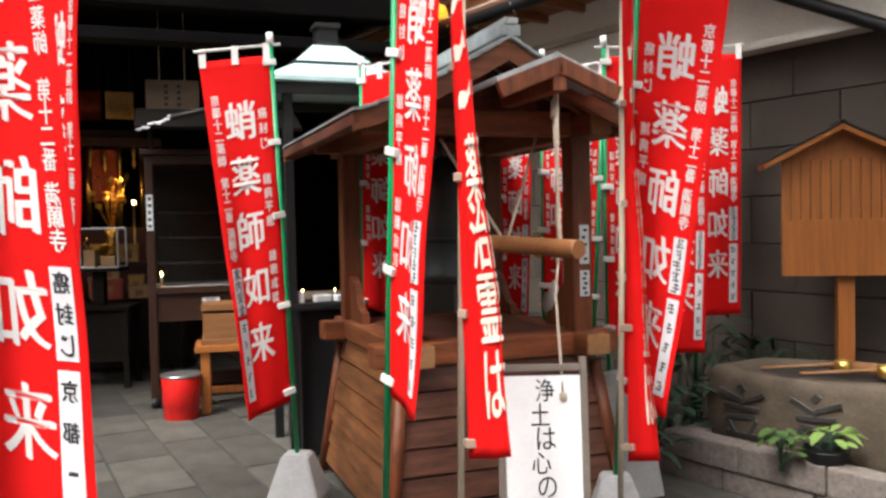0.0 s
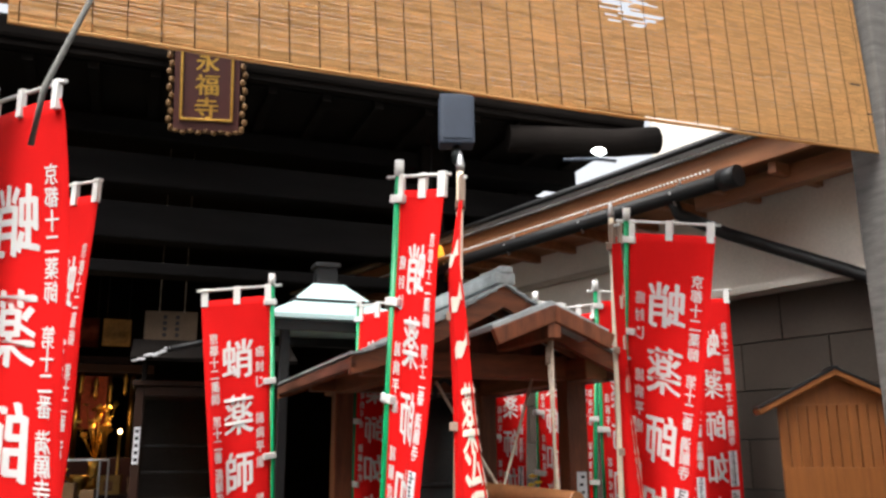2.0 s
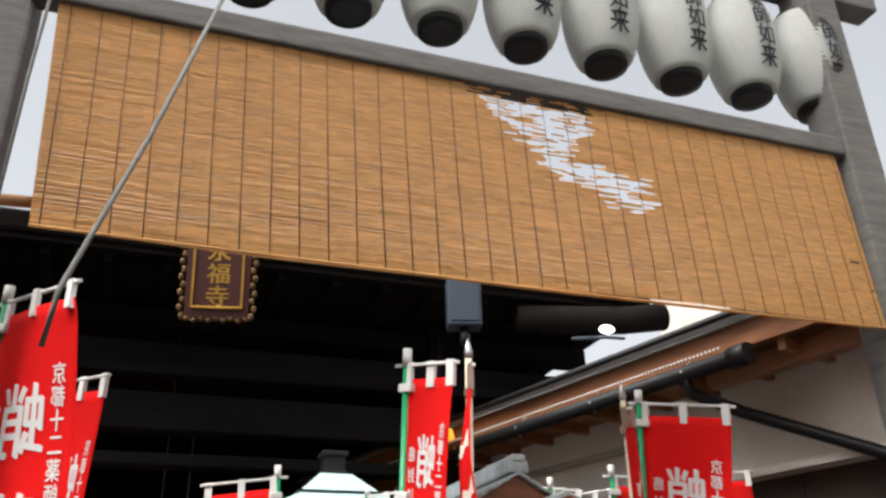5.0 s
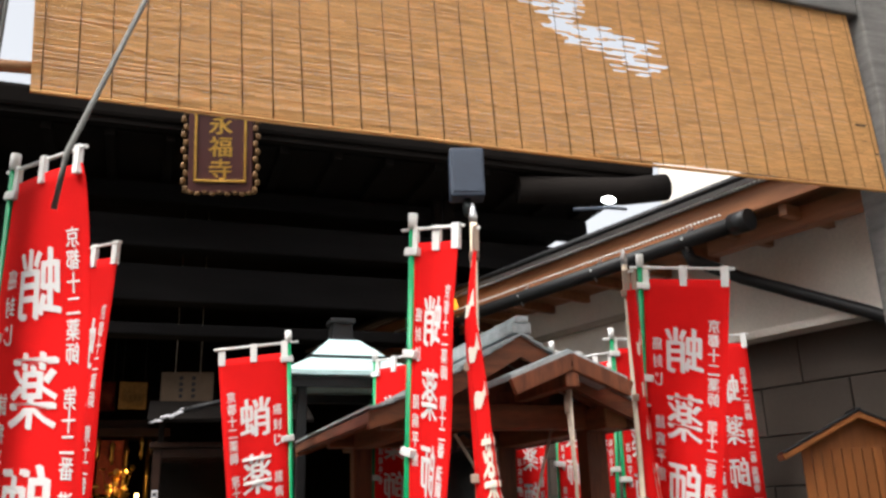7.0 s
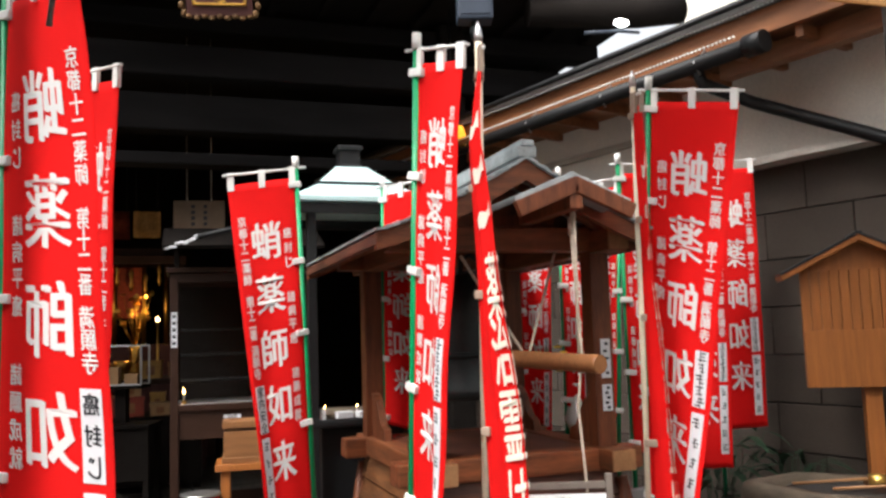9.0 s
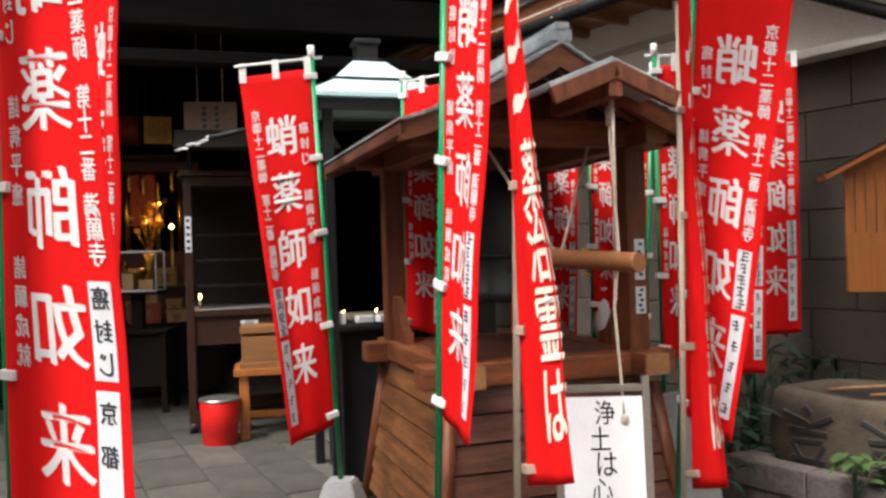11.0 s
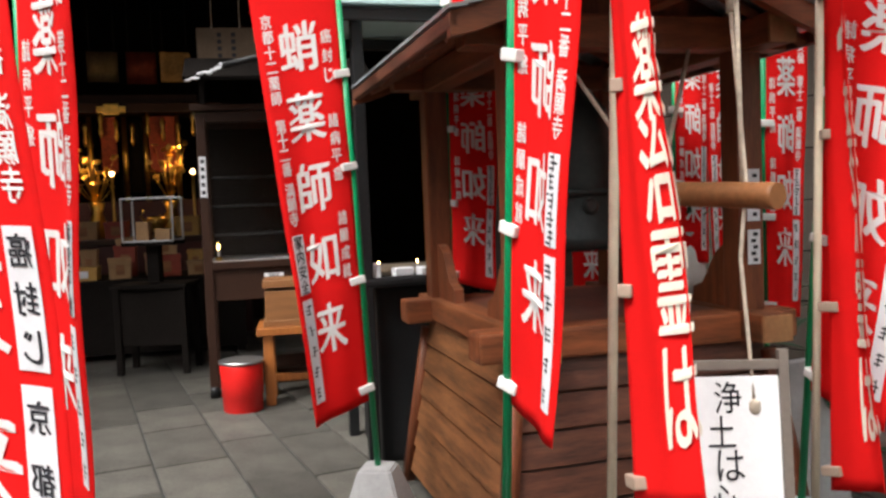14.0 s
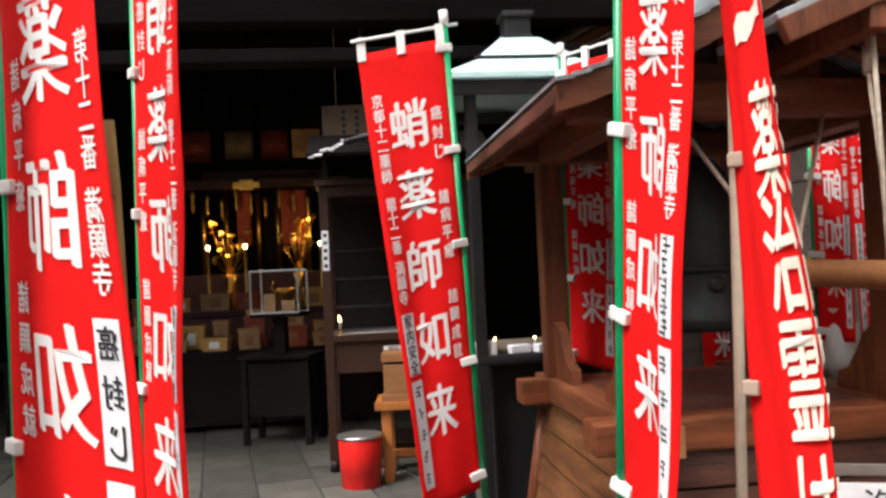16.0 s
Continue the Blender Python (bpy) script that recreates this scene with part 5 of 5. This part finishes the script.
for k in range(14):
    bm = bmesh.new()
    bmesh.ops.create_icosphere(bm, subdivisions=1, radius=0.018, matrix=Matrix.Translation((r2.uniform(-0.12, 0.12), r2.uniform(-0.1, 0.1), r2.uniform(1.16, 1.32))) @ Matrix.Diagonal((1.4, 1, 0.5, 1)))
    part("flower", bm, YELLOW, vase)
bm = bmesh.new()
for k in range(14):
    leaf(bm, Vector((0, 0, 1.08)), Vector((r2.uniform(-0.7, 0.7), r2.uniform(-0.7, 0.7), 1)).normalized(), 0.2, 0.03, 0.2)
part("foliage", bm, LEAF_DARK, vase)

# olive sleeve on a dark post between the banners
sl = thing("wrapped_post", "olive patterned cloth sleeve on a dark post", "post", pose(-1.176, 2.92, 0))
bm = bmesh.new()
rings = [[bm.verts.new((w * math.cos(a), 0.5 * w * math.sin(a), z)) for a in (2 * math.pi * k / 16 for k in range(16))] for w, z in ((0.038, 1.04), (0.038, 1.3), (0.03, 1.55), (0.02, 1.7))]
for a, b in zip(rings, rings[1:]):
    for k in range(16):
        bm.faces.new((a[k], a[(k + 1) % 16], b[(k + 1) % 16], b[k])).smooth = True
bm.faces.new(rings[0][::-1])
bm.faces.new(rings[-1])
part("sleeve", bm, OLIVE, sl)
bm = bmesh.new()
for k in range(7):
    for sx in (-1, 1):
        tube([(sx * 0.03, -0.0165, 1.1 + 0.07 * k), (0, -0.0205, 1.14 + 0.07 * k)], 0.0015, 4, 1, bm)
part("pattern", bm, BLACK, sl)
part("post", block(((0, 0, 0.51), (0.055, 0.05, 1.03))), BLACK, sl)
ob = finish("grey_slab", block(((0.86, 4.55, 0.32), (0.2, 0.05, 0.64), Matrix.Rotation(radians(-10), 4, "Y"))), CONCRETE)
tagged(ob, "leaning pale grey concrete slab behind the sign", "slab")

# ---- pieces of wall and floor ----
bm = block(((0, 0, 0), (0.592, 0.06, 0.292)), bevel=0.004)
block_mesh = bpy.data.meshes.new("block")
bm.to_mesh(block_mesh)
bm.free()
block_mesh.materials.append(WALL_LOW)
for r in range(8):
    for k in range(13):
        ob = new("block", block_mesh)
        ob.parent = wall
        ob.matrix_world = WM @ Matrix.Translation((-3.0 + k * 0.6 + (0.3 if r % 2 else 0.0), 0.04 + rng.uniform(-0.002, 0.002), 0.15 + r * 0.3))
floor = finish("floor", block(((0, 0, -0.03), (9.0, 11.5, 0.04)), bevel=0, m=pose(-2.2, 4.8, 0, 0, 0, 34.5)), JOINT)
tagged(floor, "grey flagstone paving of the temple court", "floor", kind="structure")


def stone_mesh(w, l):
    bm = block(((0, 0, -0.012), (w - 0.014, l - 0.014, 0.028)), bevel=0.005)
    me = bpy.data.meshes.new("flagstone")
    bm.to_mesh(me)
    bm.free()
    me.materials.append(PAVE)
    return me


FM = pose(-2.2, 4.8, 0, 0, 0, 34.5)
joints = [0.215, 0.585, 0.89, 1.2]
while joints[0] > -2.9:
    joints.insert(0, joints[0] - rng.choice((0.31, 0.34, 0.38)))
while joints[-1] < 3.6:
    joints.append(joints[-1] + rng.choice((0.31, 0.34, 0.38)))
for x, x_next in zip(joints, joints[1:]):
    w = x_next - x
    kinds = {l: stone_mesh(w, l) for l in (0.45, 0.58, 0.74, 0.92)}
    y = -4.2 + rng.uniform(0, 0.5)
    while y < 4.6:
        l = rng.choice(list(kinds))
        ob = new("flagstone", kinds[l])
        ob.parent = floor
        ob.matrix_world = FM @ Matrix.Translation((x + w / 2, y + l / 2, rng.uniform(-0.003, 0.003))) @ pose(0, 0, 0, rng.uniform(-0.3, 0.3), rng.uniform(-0.3, 0.3), 0)
        y += l
